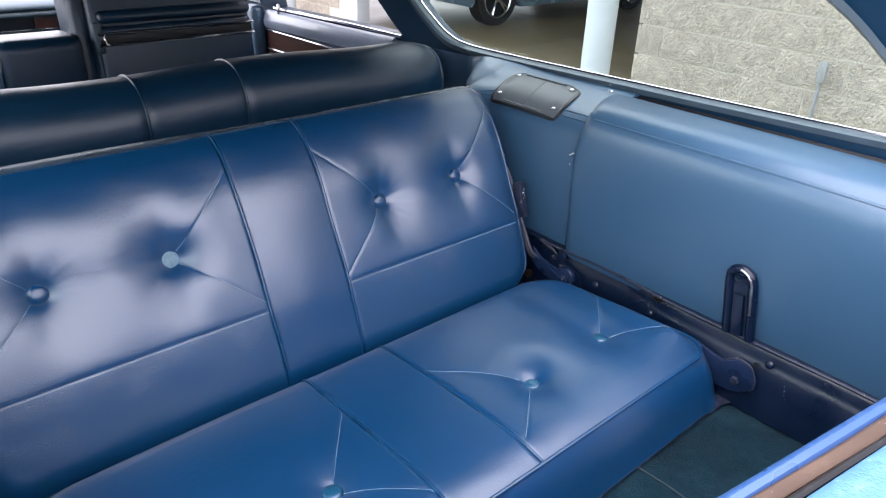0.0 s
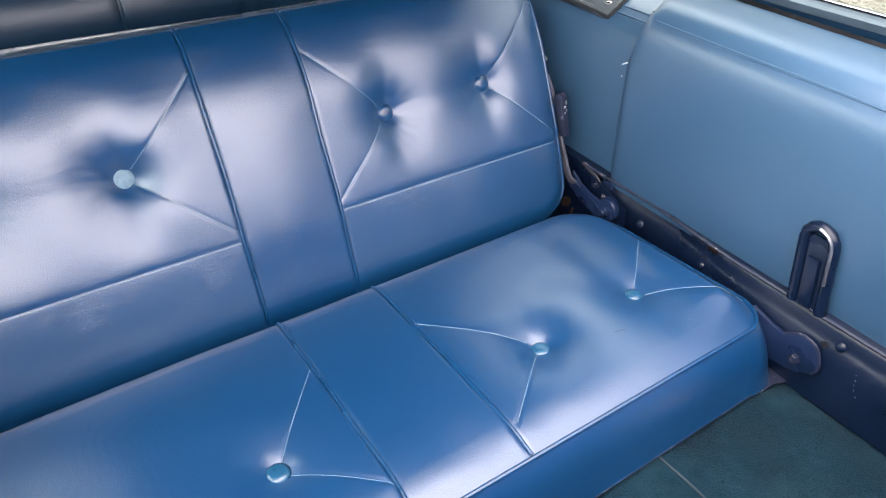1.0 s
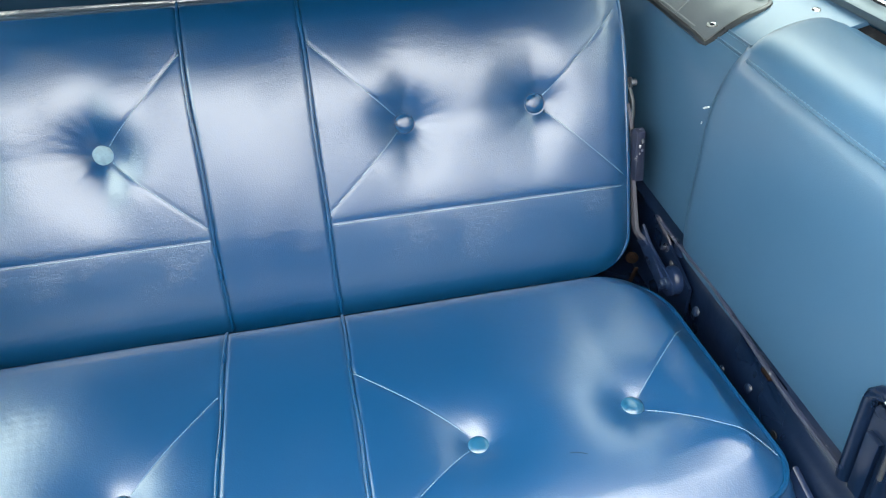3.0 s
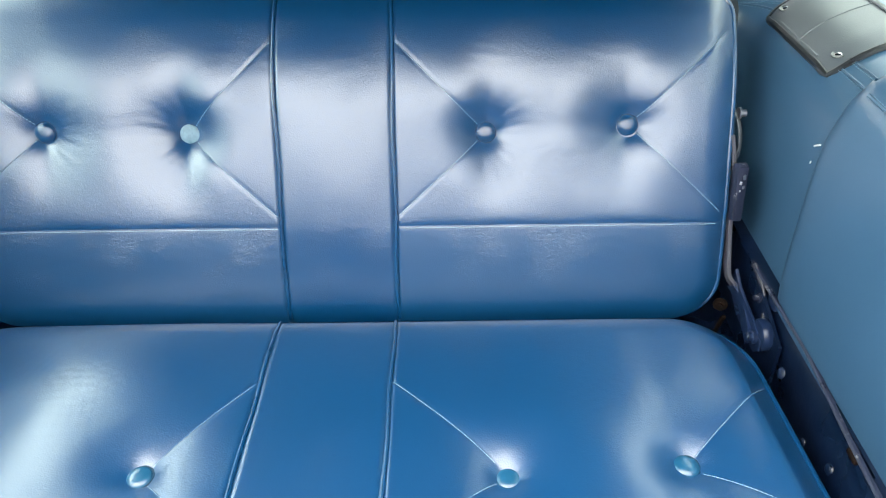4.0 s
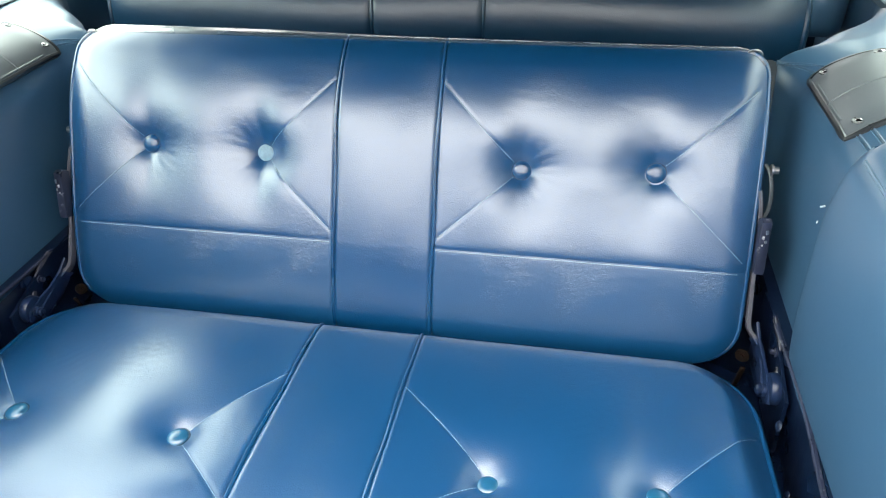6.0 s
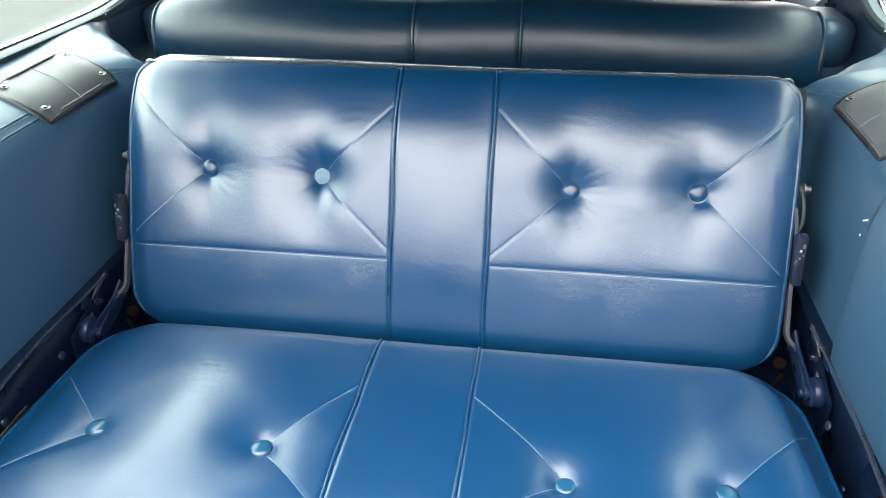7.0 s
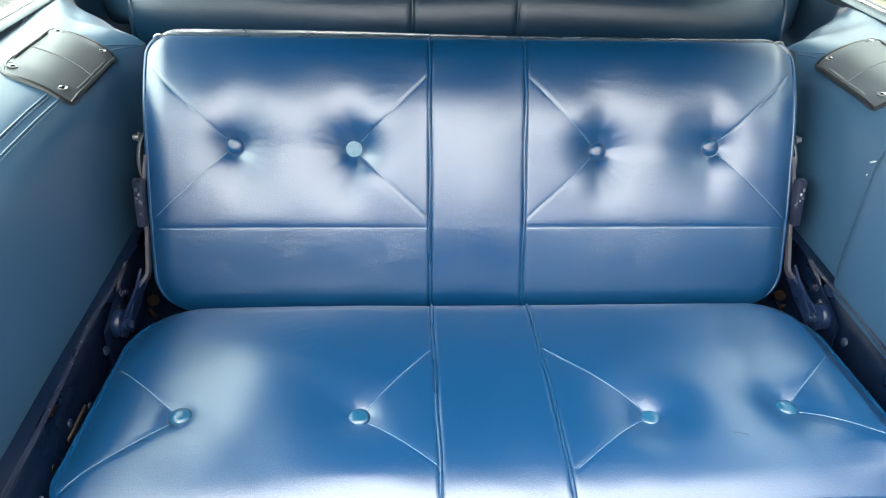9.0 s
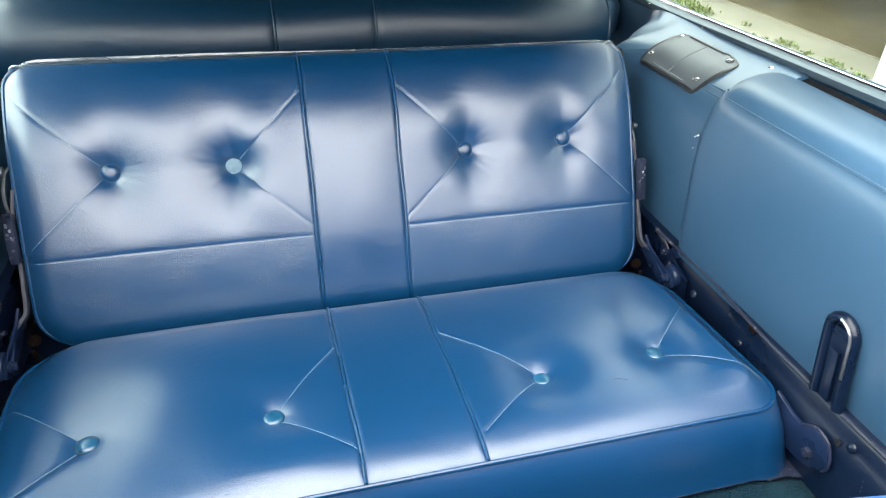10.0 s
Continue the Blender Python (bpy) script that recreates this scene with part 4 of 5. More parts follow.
    part("screw", f(lathe([(0.006, 0), (0.005, 0.002), (0.0006, 0.003)], (0.720, -0.085, 1.081), (0, 0, 1), 10)), CHROME, ob)
    # wheelhouse side, pillar foot and panel ahead of the ledge
    part("pillar_foot", f(prism([(0.36, 0.55), (0.38, 1.03), (0.47, 1.064), (0.74, 1.058), (0.74, 0.55)], lambda y, z: 0.788, 0.05)), VINYL_PANEL, ob)
    part("pillar_cover", f(box((0.742, 0.640, 1.000), (0.085, 0.15, 0.10), 0.028, (0, 0, 0), 4)), VINYL_PANEL, ob)
    part("trim_screw", f(lathe([(0.006, 0), (0.005, 0.002), (0.0006, 0.003)], (0.772, 0.455, 1.077), (0, 0, 1), 10)), CHROME, ob)
    return ob


def side_rail(sx):
    ob = thing("side_rail", (sx * 0.59, -0.35, 0.597), "scuffed navy painted steel rail under the blue side panel", "rail", "side rails")
    f = lambda s: flip(s, sx)
    prof = [(0.625, 0.738), (0.600, 0.737), (0.593, 0.734), (0.589, 0.728), (0.588, 0.716), (0.584, 0.706), (0.579, 0.698), (0.5775, 0.66), (0.5775, 0.597), (0.625, 0.597)]
    ys = np.linspace(0.20, -0.785, 16)
    part("channel", f(loft([[(min(x + 0.0012 * math.sin(y * 23) + 0.034 * min(max((y + 0.42) / 0.22, 0), 1) * (x < 0.6), 0.630), y, z + 0.0012 * math.sin(y * 17)) for x, z in prof] for y in ys])), NAVY, ob)
    lip = [(0.592 + 0.0012 * math.sin(y * 23) + 0.010 * min(max((y + 0.42) / 0.22, 0), 1), y, 0.7365 + 0.0012 * math.sin(y * 17)) for y in np.linspace(-0.03, -0.785, 30)]
    part("lip", f(tube(lip, 0.0036, 6)), NAVY_WORN, ob, "scuffed upper lip")
    for y, z, r, m in ((-0.215, 0.703, 0.008, NAVY), (-0.355, 0.700, 0.007, NAVY), (-0.300, 0.675, 0.006, NAVY), (-0.606, 0.716, 0.008, NAVY)):
        part("rivet", f(lathe([(r, 0), (r * 0.85, 0.0012), (r * 0.5, 0.0022), (0.0006, 0.0026)], (0.5785, y, z), (-1, 0, 0.3), 10)), m, ob)
    # thin black discs painted for the dark inside the holes
    for y, z in ((-0.585, 0.705), (-0.42, 0.690)):
        part("hole", f(lathe([(0.0055, 0), (0.0055, 0.0012), (0.0006, 0.0012)], (0.5782, y, z), (-1, 0, 0), 10)), BLACK, ob)
    for y, z in ((-0.642, 0.690), (-0.644, 0.681), (-0.645, 0.673), (-0.648, 0.664), (-0.654, 0.655)):
        part("paint_fleck", f(lathe([(0.0006, 0), (0.0005, 0.0003), (0.0002, 0.0004)], (0.5770, y, z), (-1, 0, 0), 6)), SCUFF, ob, "tiny white paint drip")
    if sx < 0:
        part("bare_strip", f(box((0.5765, -0.345, 0.690), (0.003, 0.062, 0.006), 0.001)), TAN_STRIP, ob, "bare tan strip where the paint is gone")
    part("rust_patch", f(box((0.5905, -0.362, 0.7330), (0.006, 0.020, 0.007), 0.002)), RUST, ob, "rusty chip")
    return ob


def cover_plate(sx):
    ob = thing("cover_plate", (sx * 0.675, 0.09, 1.03), "grey grained cover plate screwed onto the blue ledge", "cover plate", "side cover plates")
    f = lambda s: flip(s, sx)
    us = np.linspace(-1, 1, 15)
    rows = []
    for w in np.linspace(-1, 1, 22):
        e = 0.006 * min(1, 4 * (1 - abs(w))) - 0.006
        row = []
        for u in us:
            x = 0.6690 + 0.0460 * u * (1 - 0.07 * abs(w) ** 10)
            y = 0.085 + 0.102 * w * (1 - 0.05 * abs(u) ** 10) + 0.008 * (x - 0.621) / 0.106
            row.append((x, y, ledge(x) + 0.009 + e + 0.0035 * math.cos(math.pi / 2 * u)))
        rows.append(row)
    g = np.array(rows)
    part("plate", f(sheet(g, 0.009, (0.35, 0, -1))), PLATE, ob)
    rim = np.concatenate([g[0], g[1:-1, -1], g[-1, ::-1], g[-2:0:-1, 0]])
    part("rim", f(tube(rim + (0, 0, -0.0042), 0.0052, 8, closed=True)), PLATE_SHADE, ob, "rounded edge, its shade painted dark")
    part("centre_rib", f(tube(g[10] + (0, 0, -0.0002), 0.0016, 6)), PLATE, ob)
    part("lip", f(tube(g[4:18, 0] + (0.0042, 0, 0.0012), 0.0034, 8)), PLATE, ob)
    part("lip", f(tube(g[4:18, -1] + (-0.0046, 0, 0.0004), 0.0024, 8)), PLATE, ob)
    for i, j in ((2, 2), (19, 2), (2, 12), (19, 12)):
        at = g[i, j] + np.array((0.002, 0, 0.0006))
        part("recess", f(lathe([(0.0088, 0), (0.0082, 0.0012), (0.0072, 0.0012), (0.0060, 0.0003), (0.0006, 0.0003)], at, (-0.3, 0, 1), 16)), PLATE_SHADE, ob)
        part("screw", f(lathe([(0.0048, 0), (0.0046, 0.0012), (0.003, 0.0020), (0.0006, 0.0022)], at + (0.001, 0, 0), (-0.3, 0, 1), 12)), CHROME, ob)
    return ob


def side_window(sx, name):
    ob = thing(name, (sx * 0.78, 0, 1.07), "window pillars, sill strip and chrome edge of the wagon's side", "window", kind="structure")
    f = lambda s: flip(s, sx)
    outline = [(-0.790, 1.075), (-0.775, 1.155), (-0.68, 1.255), (-0.58, 1.345), (-0.48, 1.410), (-0.36, 1.462), (0.6, 1.482), (1.90, 1.470), (2.62, 1.045), (1.5, 1.030), (0.72, 1.050), (0.3, 1.062)]
    part("pillars", f(prism(outline, lambda y, z: green(z) - 0.012, 0.055, 0.0, (QUARTER, DOOR_WIN, FRONT_WIN))), VINYL_DARK, ob)
    mid = np.mean(QUARTER, 0)
    inner = QUARTER + (mid - QUARTER) * np.array([0.012, 0.03])
    lip = [np.stack([green(r[:, 1]) + o, r[:, 0], r[:, 1]], 1) for r, o in ((QUARTER - (mid - QUARTER) * np.array([0.02, 0.09]), -0.0165), (QUARTER, -0.019), (inner, -0.012), (inner, 0.006))]
    part("window_frame", f(loft(lip, caps=False)), SILL, ob)
    part("chrome_edge", f(tube(np.stack([green(inner[:, 1]) + 0.008, inner[:, 0], inner[:, 1] + 0.001], 1), 0.0035, 8, closed=True)), CHROME, ob)
    pane = [(green(z) + 0.014, y, z) for y, z in inner]
    n = len(pane)
    glass = part("pane", f((np.array(pane + [(x + 0.004, y, z) for x, y, z in pane]), [tuple(range(n)), tuple(range(n, 2 * n))] + [(i, (i + 1) % n, n + (i + 1) % n, n + i) for i in range(n)])), GLASS, ob, "clear window glass")
    glass.visible_shadow = False
    for i, y in enumerate((-0.05, 0.20, 0.42)):
        part("screw", f(lathe([(0.005, 0), (0.004, 0.0018), (0.0006, 0.0024)], (0.7665, y, float(np.interp(y, (-0.07, 0.35, 0.47), (1.083, 1.073, 1.076)))), (-0.6, 0, 1), 10)), CHROME, ob)
    # black strip standing in for the shade between the pad and the window frame
    part("gap_shade", f(loft([[(0.728, y, 1.030), (0.790, y, 1.030), (0.790, y, 1.066), (0.768, y, 1.072), (0.756, y, 1.062), (0.740, y, 1.050)] for y in (-0.085, -0.12, -0.78)])), BLACK, ob)
    part("door_chrome", f(tube([(green(z) - 0.016, y, z + 0.003) for y, z in ((0.722, 1.060), (1.0, 1.056), (1.505, 1.041))], 0.005, 8)), CHROME, ob)
    return ob


wall_right = side_wall(1, "wall_right")
wall_left = side_wall(-1, "wall_left")
for _sx, _n in ((1, "window_1"), (-1, "window_2")):
    side_rail(_sx)
    cover_plate(_sx)
    side_window(_sx, _n)


# ---------------------------------------------------------------- floor, tailgate, roof, outer body
def carpet_floor():
    ob = thing("floor", (0, -0.3, 0.58), "worn teal-blue carpet on the load floor", "carpet", kind="structure")
    xs, ys = np.linspace(-0.60, 0.60, 160), np.linspace(-0.792, -0.40, 60)
    g = np.array([[(x, y, 0.596 + 0.0022 * noise.noise((x * 70, y * 70, 0)) + 0.0030 * noise.noise((x * 14, y * 14, 3)) - 0.003) for x in xs] for y in ys])
    part("carpet", sheet(g, 0.02, (0, 0, -1)), CARPET, ob)
    part("under_floor", box((0, 0.0, 0.575), (1.24, 0.80, 0.03), 0.004), NAVY, ob)
    part("edge_binding", tube([(0.300 + 0.006 * (y + 0.56) * -1 + 0.001 * math.sin(y * 60), y, 0.5950) for y in np.linspace(-0.54, -0.79, 20)], 0.0019, 6), CARPET_EDGE, ob, "pale carpet edge")
    return ob


def carpet_pile():
    """Short tufts standing on the carpet."""
    g = np.random.RandomState(5)
    v, f = [], []
    for _ in range(24000):
        x, y = g.uniform(-0.575, 0.575), g.uniform(-0.79, -0.50)
        a, h, w = g.uniform(0, 6.28), g.uniform(0.002, 0.004), 0.0005
        t = np.array([g.normal() * 0.004, g.normal() * 0.004, h])
        p = np.array([x, y, 0.592])
        e = np.array([math.cos(a) * w, math.sin(a) * w, 0])
        k = len(v)
        v += [p - e, p + e, p + t + e * 0.6, p + t - e * 0.6]
        f.append((k, k + 1, k + 2, k + 3))
    return np.array(v), f


_floor = carpet_floor()
part("pile", carpet_pile(), CARPET, _floor, kind="stuff")


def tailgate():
    ob = thing("tailgate", (0, -0.86, 0.45), "wrinkled blue wagon tailgate, skylight painted in, standing ajar, weathered window-slot seal", "tailgate")
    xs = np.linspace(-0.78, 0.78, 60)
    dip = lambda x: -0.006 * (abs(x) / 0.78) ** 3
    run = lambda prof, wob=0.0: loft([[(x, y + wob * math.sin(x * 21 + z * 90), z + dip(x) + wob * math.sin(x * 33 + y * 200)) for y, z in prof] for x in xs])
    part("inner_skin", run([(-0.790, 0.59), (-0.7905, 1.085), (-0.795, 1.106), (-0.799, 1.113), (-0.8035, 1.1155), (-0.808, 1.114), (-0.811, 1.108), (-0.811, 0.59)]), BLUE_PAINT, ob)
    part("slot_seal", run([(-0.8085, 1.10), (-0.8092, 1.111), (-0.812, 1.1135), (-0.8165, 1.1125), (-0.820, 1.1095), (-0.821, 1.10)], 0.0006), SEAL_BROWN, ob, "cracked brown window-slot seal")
    part("black_seal", run([(-0.8205, 1.095), (-0.8208, 1.110), (-0.8232, 1.112), (-0.8262, 1.110), (-0.8268, 1.095)], 0.0003), BLACK, ob, "black rubber seal")
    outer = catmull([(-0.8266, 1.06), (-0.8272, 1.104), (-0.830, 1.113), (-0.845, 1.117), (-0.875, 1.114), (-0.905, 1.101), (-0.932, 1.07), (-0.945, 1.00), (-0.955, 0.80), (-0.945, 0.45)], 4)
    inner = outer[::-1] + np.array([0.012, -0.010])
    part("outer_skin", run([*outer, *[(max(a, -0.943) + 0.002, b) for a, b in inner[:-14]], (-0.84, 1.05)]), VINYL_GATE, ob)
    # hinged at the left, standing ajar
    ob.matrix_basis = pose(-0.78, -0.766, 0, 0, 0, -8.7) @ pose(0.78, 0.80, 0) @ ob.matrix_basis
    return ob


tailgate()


def roof():
    ob = thing("ceiling", (0, 0.6, 1.47), "dark cloth headliner under the wagon's roof", "headliner", kind="structure")
    xs = np.linspace(-0.72, 0.72, 15)
    ys = np.linspace(-0.36, 1.93, 12)
    arch = lambda x, y: 1.515 - 0.045 * (x / 0.72) ** 2 - 0.06 * max(0, (0.1 - y)) ** 2
    part("headliner", sheet([[(x, y, arch(x, y) - 0.012) for x in xs] for y in ys], 0.006, (0, 0, 1)), HEADLINER, ob)
    part("roof_skin", sheet([[(x * 1.03, y * 1.004, arch(x, y) + 0.012) for x in xs] for y in ys], 0.006, (0, 0, 1)), BLUE_PAINT, ob)
    part("rear_header", box((0, -0.363, 1.476), (1.38, 0.028, 0.040), 0.01), VINYL_DARK, ob)
    return ob


roof()


def outer_side(sx):
    ob = tagged(part("body_side", flip(prism([(-0.80, 0.30), (-0.80, 1.06), (0.3, 1.055), (1.5, 1.02), (2.9, 1.0), (2.9, 0.30), (1.5, 0.24)], lambda y, z: 0.845 + 0.06 * math.sin((z - 0.24) * 3.6), 0.012), sx), BLUE_PAINT),
                "plain blue outer body side of the station wagon", "car body", "car body sides", "structure")
    return ob


for _sx in (1, -1):
    outer_side(_sx)
tagged(part("cabin_floor", box((0, 1.2, 0.33), (1.66, 3.3, 0.03), 0.0), CARPET), "dark blue cabin floor carpet", "carpet", kind="structure")


# ---------------------------------------------------------------- second-row bench, front seats, doors, dash
def second_row():
    ob = thing("bench_seat", (0, 0.5, 0.345), "dark blue vinyl second-row bench seat back with rolled top", "car seat")
    prof = catmull([(0.470, 0.62), (0.430, 0.80), (0.408, 0.92), (0.398, 0.985), (0.402, 1.040), (0.424, 1.080), (0.462, 1.101), (0.51, 1.104), (0.56, 1.088), (0.595, 1.04), (0.610, 0.95), (0.64, 0.62)], 5)
    mid = np.array([0.505, 0.90])

    def ring(x):
        e = max(0.0, (abs(x) - 0.585) / 0.095)
        k = 1 - 0.30 * (1 - math.sqrt(max(0.0, 1 - min(e, 1.0) ** 2)))
        g = 1 - 0.055 * math.exp(-(((abs(x) - 0.107) / 0.006) ** 2))
        sag = 0.004 * math.sin(x * 9)
        q = mid + (prof - mid) * np.array([k * g, 1 - (1 - k) * 0.62]) * np.array([1, 1])
        return np.stack([0 * q[:, 0] + x, q[:, 0] + sag, q[:, 1] + sag], 1)

    for name, xs in (("side_section", np.r_[-0.680, np.linspace(-0.675, -0.107, 60)]), ("centre_section", np.linspace(-0.107, 0.107, 30)), ("side_section", np.r_[np.linspace(0.107, 0.675, 60), 0.680])):
        part(name, loft([ring(x) for x in xs]), VINYL_DARK, ob, angle=60)
    for x in (-0.107, 0.107):
        part("seam_welt", tube(ring(x)[:-4] + (0, -0.001, 0.001), 0.0030, 8), VINYL_DARK, ob)
    for x in (-0.668, 0.668):
        part("end_welt", tube(ring(x)[:-4], 0.0045, 8), VINYL_DARK, ob)
    part("seat_base", box((0, 0.82, 0.50), (1.40, 0.50, 0.28), 0.05, segments=3), VINYL_DARK, ob)
    return ob


def front_seat():
    ob = thing("front_seat", (0.32, 1.36, 0.345), "dark blue vinyl front seat with chrome-edged trim band across its back", "car seat")

    def slab(y0, y1, z0, z1, x0, x1, r=0.03, lean=0.10):
        s = box(((x0 + x1) / 2, (y0 + y1) / 2, (z0 + z1) / 2), (x1 - x0, y1 - y0, z1 - z0), r, segments=4)
        v = s[0].copy()
        v[:, 1] += lean * (v[:, 2] - 0.6)
        return v, s[1]

    part("backrest", slab(1.270, 1.42, 0.40, 1.250, 0.060, 0.585, 0.035), VINYL_DARK, ob)
    part("back_shell", slab(1.255, 1.285, 0.45, 1.060, 0.078, 0.575, 0.012), VINYL_DARK, ob)
    part("side_bolster", slab(1.285, 1.44, 0.40, 1.255, 0.018, 0.075, 0.026), VINYL_DARK, ob)
    part("trim_band", slab(1.250, 1.262, 1.012, 1.038, 0.082, 0.572, 0.003), DASH_BLACK, ob)
    for z in (1.008, 1.042):
        part("chrome_strip", tube([(0.076, 1.250 + 0.1 * (z - 0.6), z), (0.578, 1.250 + 0.1 * (z - 0.6), z)], 0.0042, 8), CHROME, ob)
    part("strip_end", tube([(0.104, 1.290, 1.008), (0.094, 1.288, 1.015), (0.093, 1.291, 1.030), (0.100, 1.294, 1.042)], 0.0035, 8), CHROME, ob)
    part("corner_piece", slab(1.252, 1.266, 0.985, 1.075, 0.066, 0.094, 0.006), SILL, ob)
    part("upper_pad", slab(1.247, 1.30, 1.068, 1.105, 0.085, 0.575, 0.016), VINYL_DARK, ob)
    part("headrest", slab(1.250, 1.36, 1.17, 1.32, 0.17, 0.47, 0.04), VINYL_DARK, ob)
    part("cushion", box((0.32, 1.72, 0.48), (0.56, 0.56, 0.22), 0.06, segments=3), VINYL_DARK, ob)
    return ob


def armrest():
    ob = thing("armrest", (-0.09, 1.34, 0.345), "upright dark blue vinyl centre armrest with pale top", "armrest")
    s = box((-0.085, 1.36, 0.70), (0.235, 0.16, 0.69), 0.035, segments=4)
    part("pad", s, VINYL_DARK, ob)
    part("welt", tube([(-0.195, 1.290, 0.50), (-0.194, 1.288, 0.95), (-0.188, 1.290, 1.015), (-0.170, 1.300, 1.038), (-0.165, 1.40, 1.044)], 0.004, 8), VINYL_DARK, ob)
    part("seat", box((-0.09, 1.72, 0.48), (0.25, 0.56, 0.22), 0.05, segments=3), VINYL_DARK, ob)
    return ob


def rear_door(sx, name):
    ob = thing(name, (sx * 0.79, 1.1, 0.345), "blue car door trim with brown wood strip and chrome lines", "car door", kind="structure")
    f = lambda s: flip(s, sx)
    part("panel", f(prism([(0.742, 0.36), (0.742, 1.045), (1.55, 1.022), (2.6, 1.0), (2.6, 0.36)], lambda y, z: 0.765, 0.03)), VINYL_DARK, ob)
    top = [(0.768, 1.052), (0.760, 1.050), (0.748, 1.036), (0.742, 1.012), (0.747, 0.990), (0.760, 0.985), (0.775, 0.99)]
    part("sill_pad", f(loft([[(x, y, z + (1.1 - y) * 0.030 - 0.004) for x, z in top] for y in (0.745, 1.0, 1.3, 1.535)])), SILL_PAD, ob, "window sill, sky reflection painted in pale blue-grey")
    part("wood_strip", f(prism([(0.76, 0.862), (0.76, 0.972), (1.535, 0.962), (1.535, 0.852)], lambda y, z: 0.7545, 0.008)), WOOD, ob)
    for z in (0.974, 0.905, 0.885):
        part("chrome_strip", f(tube([(0.752, 0.76, z), (0.752, 1.535, z - 0.010)], 0.0036, 8)), CHROME, ob)
    part("pillar_cover", f(box((0.735, 1.585, 0.80), (0.06, 0.075, 0.50), 0.022, segments=3)), VINYL_PANEL, ob)
    part("lock_knob", f(lathe([(0.006, 0), (0.006, 0.03), (0.004, 0.035), (0.0006, 0.036)], (0.757, 1.44, 1.032), (0, 0, 1), 10)), CHROME, ob)
    return ob


def dashboard():
    ob = thing("dashboard", (0, 2.5, 0.345), "dark dashboard with brown wood panel and pale padded top", "dashboard")
    pad = catmull([(2.385, 0.958), (2.375, 0.972), (2.40, 0.990), (2.50, 1.005), (2.75, 1.010), (2.95, 1.00)], 4)
    pad = np.concatenate([pad, pad[::-1] - (0, 0.025)])
    part("top_pad", loft([[(x, y, z) for y, z in pad] for x in np.linspace(-0.74, 0.74, 8)]), SILL, ob)
    part("body", box((0, 2.58, 0.74), (1.50, 0.36, 0.42), 0.02), DASH_BLACK, ob)
    part("cluster", box((-0.08, 2.396, 0.917), (0.44, 0.014, 0.062), 0.004), DASH_BLACK, ob)
    part("wood_panel", box((0.36, 2.397, 0.917), (0.43, 0.012, 0.060), 0.002), WOOD, ob)
    part("badge", box((0.300, 2.3895, 0.921), (0.028, 0.005, 0.020), 0.001), STEEL, ob)
    for z in (0.952, 0.884):
        part("chrome_line", tube([(-0.70, 2.391, z), (0.62, 2.391, z)], 0.0035, 6), CHROME, ob)
    part("firewall", box((0, 2.92, 0.66), (1.62, 0.03, 0.66), 0.0), NAVY, ob)
    return ob


second_row()
front_seat()
armrest()
rear_door(1, "door_1")
rear_door(-1, "door_2")
dashboard()

# ---------------------------------------------------------------- outside: ground, garage, parked car, weeds
def flat(x0, x1, y0, y1, z, n=2):
    xs, ys = np.linspace(x0, x1, n), np.linspace(y0, y1, n)
    v = [(x, y, z) for y in ys for x in xs]
    return np.array(v), [(i * n + j, i * n + j + 1, (i + 1) * n + j + 1, (i + 1) * n + j) for i in range(n - 1) for j in range(n - 1)]


# unseen ground, assumed dark so little light bounces onto the seat
tagged(part("ground", flat(-400, 400, -400, 400, 0.0, 5), ASPHALT), "assumed dark asphalt drive that keeps bounce light low", "asphalt", kind="structure")
tagged(part("pavement", box((3.04, 3.0, 0.004), (2.52, 24.0, 0.016), 0.003), PAVING), "pale weathered concrete apron beside the car", "paving", kind="structure")
tagged(part("garage_floor", box((8.55, 3.2, 0.006), (8.5, 14.0, 0.03), 0.004), SLAB), "polished tan concrete garage floor", "floor", kind="structure")

WALL_X = 3.72
garage = thing("wall_garage", (WALL_X, 0, 0), "split-face beige concrete block garage front with pale mortar", "block wall", kind="structure")
part("mortar_core", box((WALL_X + 0.115, -0.98, 1.43), (0.18, 5.66, 2.82), 0.0), MORTAR, garage)
# unseen extension of the wall, added to block sky light from the rear right
part("rear_screen", box((WALL_X + 0.115, -8.4, 1.43), (0.18, 9.16, 2.82), 0.0), MORTAR, garage)
part("mortar_core", box((WALL_X + 0.115, 6.72, 1.23), (0.18, 2.60, 2.42), 0.0), MORTAR, garage)
part("back_wall", box((12.6, 3.2, 1.5), (0.2, 14.0, 3.0), 0.0), RENDERED, garage)
part("garage_roof", box((8.0, 3.2, 3.1), (9.6, 16.0, 0.2), 0.0), RENDERED, garage)
# added wall out of view, keeps sky light off the left trim
part("sky_screen", box((3.83, 0.0, 3.70), (0.24, 26.0, 1.72), 0.01), RENDERED, garage)
part("door_jamb", box((WALL_X + 0.08, 5.33, 1.35), (0.16, 0.17, 2.7), 0.01), POST_PAINT, garage, "white painted door jamb")


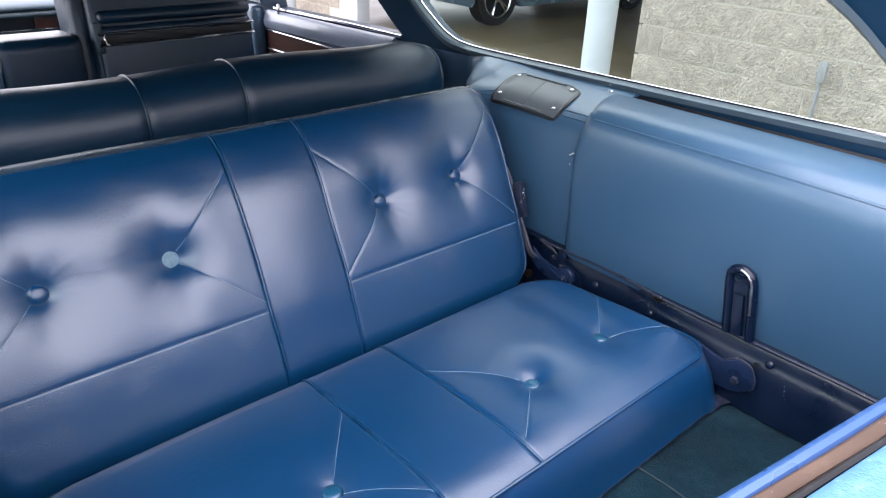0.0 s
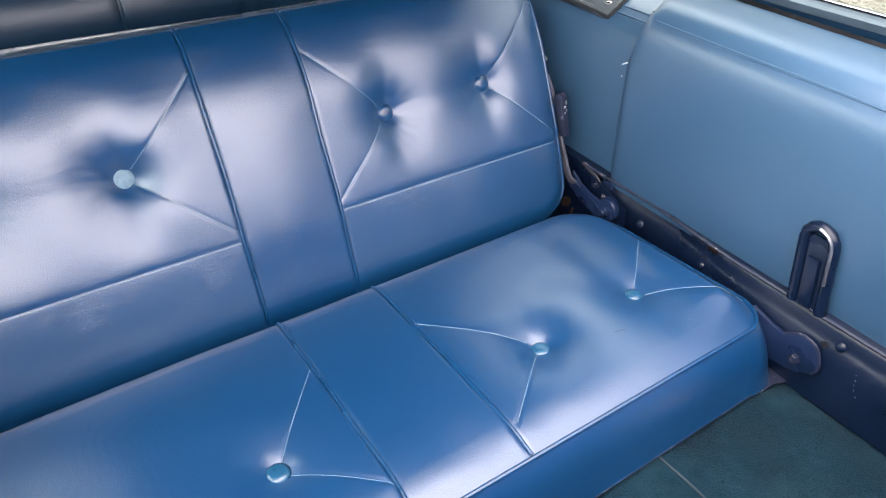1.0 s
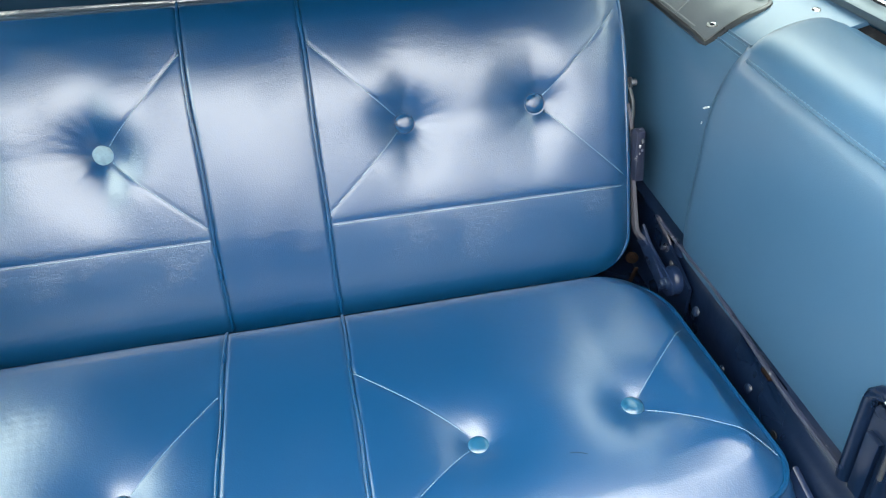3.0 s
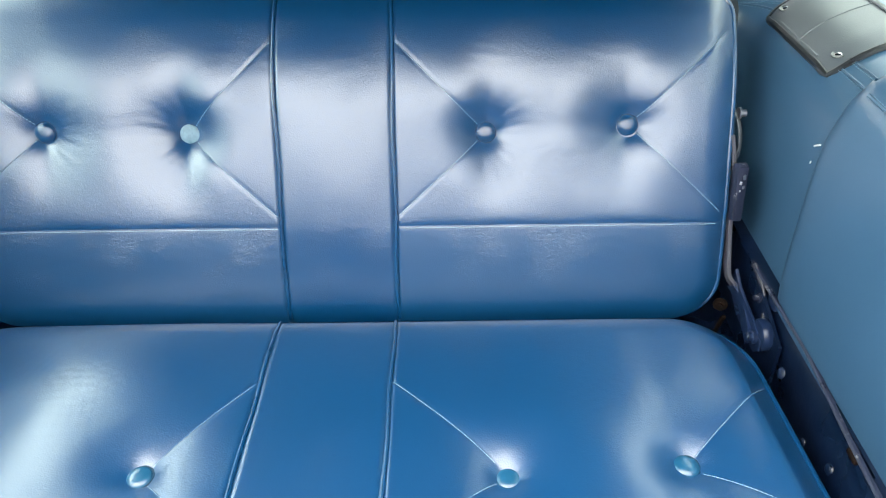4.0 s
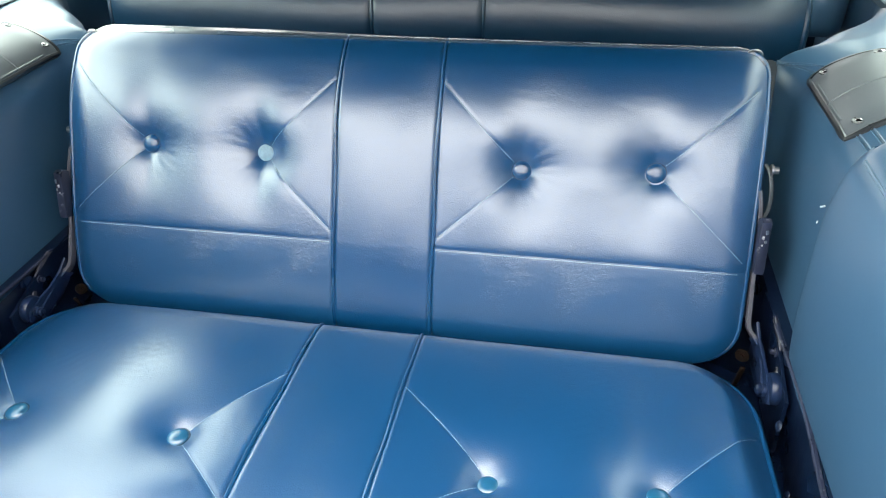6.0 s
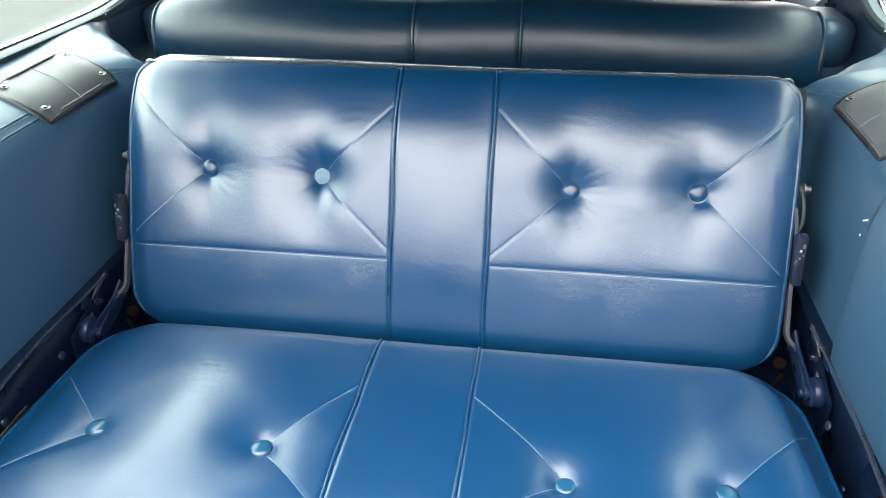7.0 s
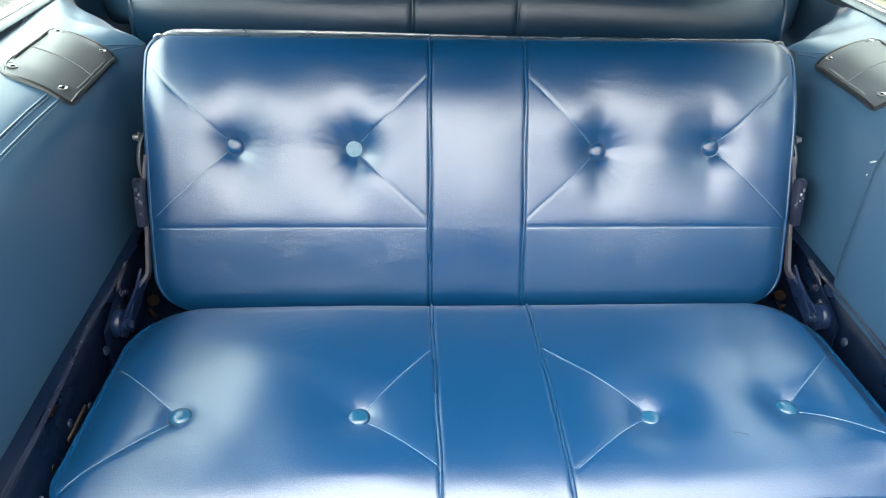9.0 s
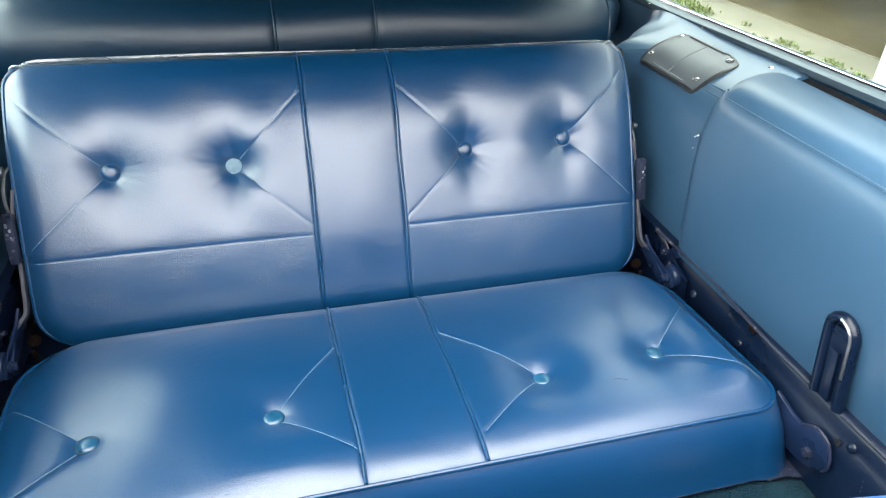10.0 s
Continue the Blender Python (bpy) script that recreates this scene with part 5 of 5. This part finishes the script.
def block_mesh(seed):
    g = np.random.RandomState(seed)
    ny, nz = 7, 4
    ys, zs = np.linspace(-0.195, 0.195, ny), np.linspace(-0.0945, 0.0945, nz)
    v = []
    for j, z in enumerate(zs):
        for i, y in enumerate(ys):
            rim = i in (0, ny - 1) or j in (0, nz - 1)
            v.append((-0.001 if rim else -0.005 + g.uniform(-0.006, 0.005), y + (0 if rim else g.uniform(-0.012, 0.012)), z + (0 if rim else g.uniform(-0.01, 0.01))))
    k = len(v)
    f = [(j * ny + i, j * ny + i + 1, (j + 1) * ny + i + 1, (j + 1) * ny + i) for j in range(nz - 1) for i in range(ny - 1)]
    v += [(0.05, -0.195, -0.0945), (0.05, 0.195, -0.0945), (0.05, 0.195, 0.0945), (0.05, -0.195, 0.0945)]
    rims = [list(range(ny)), [j * ny + ny - 1 for j in range(nz)], list(range(nz * ny - 1, (nz - 1) * ny - 1, -1)), [j * ny for j in range(nz - 1, -1, -1)]]
    for a, r in enumerate(rims):
        f.append((*r, k + (a + 1) % 4, k + a))
    f.append((k, k + 1, k + 2, k + 3))
    me = bpy.data.meshes.new("block")
    me.from_pydata(v, [], f)
    me.materials.append(BLOCK)
    return me


BLOCKS = [block_mesh(s) for s in range(6)]
_g = random.Random(4)
for _y0, _y1 in ((1.88, -1.80), (7.6, 5.42)):
    for _row in range(1, 14):
        _z = -0.105 + 0.2 * _row + 0.1
        _y = _y0 - (0.2 if _row % 2 else 0.0)
        if _row % 2:
            ob = new("block", _g.choice(BLOCKS))
            ob.parent = garage
            ob.location, ob.scale = (0.02, _y0 - 0.0955, _z), (1, 0.487, 1)
        while _y - 0.39 > _y1:
            ob = new("block", _g.choice(BLOCKS))
            ob.parent = garage
            ob.location = (0.02, _y - 0.195, _z)
            ob.rotation_euler = (math.pi * _g.choice((0, 1)), 0, 0)
            _y -= 0.4


def post(x, y):
    ob = thing("steel_post", (x, y, 0), "round white-painted steel post holding the garage canopy", "post", "canopy posts")
    part("shaft", lathe([(0.092, 0.02), (0.092, 3.0)], (x, y, 0), (0, 0, 1), 28), POST_PAINT, ob)
    part("foot_plate", lathe([(0.15, 0), (0.15, 0.018), (0.095, 0.024)], (x, y, 0.0), (0, 0, 1), 24), POST_PAINT, ob)
    return ob


post(3.12, 1.74)
post(3.46, 6.20)

rod = thing("wall_switch", (3.70, 0.60, 0.2), "grey conduit with a small switch box on the block wall", "conduit")
part("conduit", tube([(3.675, 0.590, 0.03), (3.675, 0.590, 0.60)], 0.011, 10), CONDUIT, rod)
part("switch_box", box((3.668, 0.590, 0.62), (0.03, 0.05, 0.12), 0.01), CONDUIT, rod)


def weeds():
    g = np.random.RandomState(11)
    v, f = [], []
    for n in range(34):
        thick = n < 18
        c = np.array([3.74 + g.normal() * 0.04, 4.30 + abs(g.normal()) * 0.40, 0.0]) if thick else np.array([3.84 + g.normal() * 0.03, g.uniform(2.55, 3.95), 0.0])
        size = g.uniform(0.04, 0.10) if thick else g.uniform(0.025, 0.06)
        for _ in range(int(120 * size) + g.randint(14, 40)):
            a, lean = g.uniform(0, 6.28), g.uniform(0.1, 1.3)
            d = np.array([math.cos(a) * lean, math.sin(a) * lean, 1.0])
            d /= np.linalg.norm(d)
            L, w = size * g.uniform(0.3, 0.75), g.uniform(0.004, 0.009)
            s = np.cross(d, (0, 0, 1))
            s = s / np.linalg.norm(s) * w
            p = c + np.array([g.normal(), g.normal() * 1.4, 0]) * size * 0.5 + (0, 0, g.uniform(0, 0.5) * size)
            k = len(v)
            tip = p + d * L + np.array([math.cos(a), math.sin(a), -0.6]) * L * 0.25
            v += [p - s * 0.4, p + s * 0.4, p + d * L * 0.55 + s, p + d * L * 0.55 - s, tip]
            f += [(k, k + 1, k + 2, k + 3), (k + 3, k + 2, k + 4)]
    return np.array(v), f


tagged(part("weeds", weeds(), WEED), "yellow-green weeds along the edge of the garage floor", "weeds", kind="stuff")


def parked_car():
    x0, y0 = 5.71, 5.28
    ob = thing("parked_car", (x0 + 1.36, y0 + 0.85, 0.02), "silver-blue parked car with bright alloy wheels in the garage", "car")
    side = [(-0.85, 0.34), (-0.86, 0.60), (-0.72, 0.74), (0.55, 0.92), (1.15, 1.36), (2.45, 1.38), (3.15, 0.98), (3.55, 0.92), (3.62, 0.55), (3.50, 0.30)]
    cut = []
    for c in (2.72, 0.0):
        cut += [(c + 0.38 * math.cos(a), 0.33 + 0.38 * math.sin(a)) for a in np.radians(np.linspace(-6, 186, 14))]
    ring = side + [(3.12, 0.22)] + cut[:14] + [(2.30, 0.20), (0.42, 0.20)] + cut[14:] + [(-0.42, 0.24)]
    shape = prism(ring, lambda y, z: 0.0, 1.70)
    v = shape[0]
    tuck = np.where(v[:, 2] > 0.95, (v[:, 2] - 0.95) * 0.35, 0)
    w = np.stack([x0 + v[:, 1], y0 - 0.09 + v[:, 0] + np.where(v[:, 0] < 0.8, tuck, -tuck), v[:, 2] + 0.02], 1)
    part("body", (w, shape[1]), CAR_PAINT, ob)
    part("window_band", (np.array([(x0 + a, y0 - 0.10 + 0.35 * (z - 0.95), z) for a, z in ((0.80, 1.02), (1.22, 1.30), (2.35, 1.32), (2.85, 1.02))] + [(x0 + a, y0 - 0.09 + 0.35 * (z - 0.95), z) for a, z in ((0.80, 1.02), (1.22, 1.30), (2.35, 1.32), (2.85, 1.02))]),
                          [(0, 1, 2, 3), (4, 5, 6, 7), (0, 1, 5, 4), (1, 2, 6, 5), (2, 3, 7, 6), (3, 0, 4, 7)]), DASH_BLACK, ob)
    for cx in (0.0, 2.72):
        for cy, d in ((0.0, -1), (1.52, 1)):
            o = (x0 + cx, y0 + cy, 0.352)
            wheel = part("wheel", lathe([(0.20, -0.10), (0.28, -0.11), (0.325, -0.09), (0.332, 0), (0.325, 0.09), (0.28, 0.10), (0.235, 0.09), (0.225, 0.03), (0.05, 0.02)], o, (0, d, 0), 32), TYRE, ob, "black tyre")
            part("rim", tube([(o[0] + 0.225 * math.cos(a), o[1] + d * 0.09, o[2] + 0.225 * math.sin(a)) for a in np.linspace(0, 6.28, 30, endpoint=False)], 0.014, 8, closed=True), CHROME, wheel)
            for i in range(5):
                a = i * 1.2566 + 0.5
                for s in (-0.13, 0.13):
                    e = (math.cos(a + s * 0.9), math.sin(a + s * 0.9))
                    part("spoke", tube([(o[0] + 0.05 * math.cos(a), o[1] + d * 0.075, o[2] + 0.05 * math.sin(a)), (o[0] + 0.22 * e[0], o[1] + d * 0.088, o[2] + 0.22 * e[1])], 0.014, 6), CHROME, wheel)
            part("hub", lathe([(0.055, 0.05), (0.055, 0.085), (0.03, 0.097), (0.0006, 0.098)], o, (0, d, 0), 16), CHROME, wheel)
    return ob


parked_car()

# unseen wall behind the camera, added to keep low reflections in the vinyl dark
tagged(part("wall_unseen", box((0, -11.0, 1.55), (34, 0.3, 3.1), 0.0), RENDERED), "unseen grey wall added to darken low reflections", "wall", kind="structure")
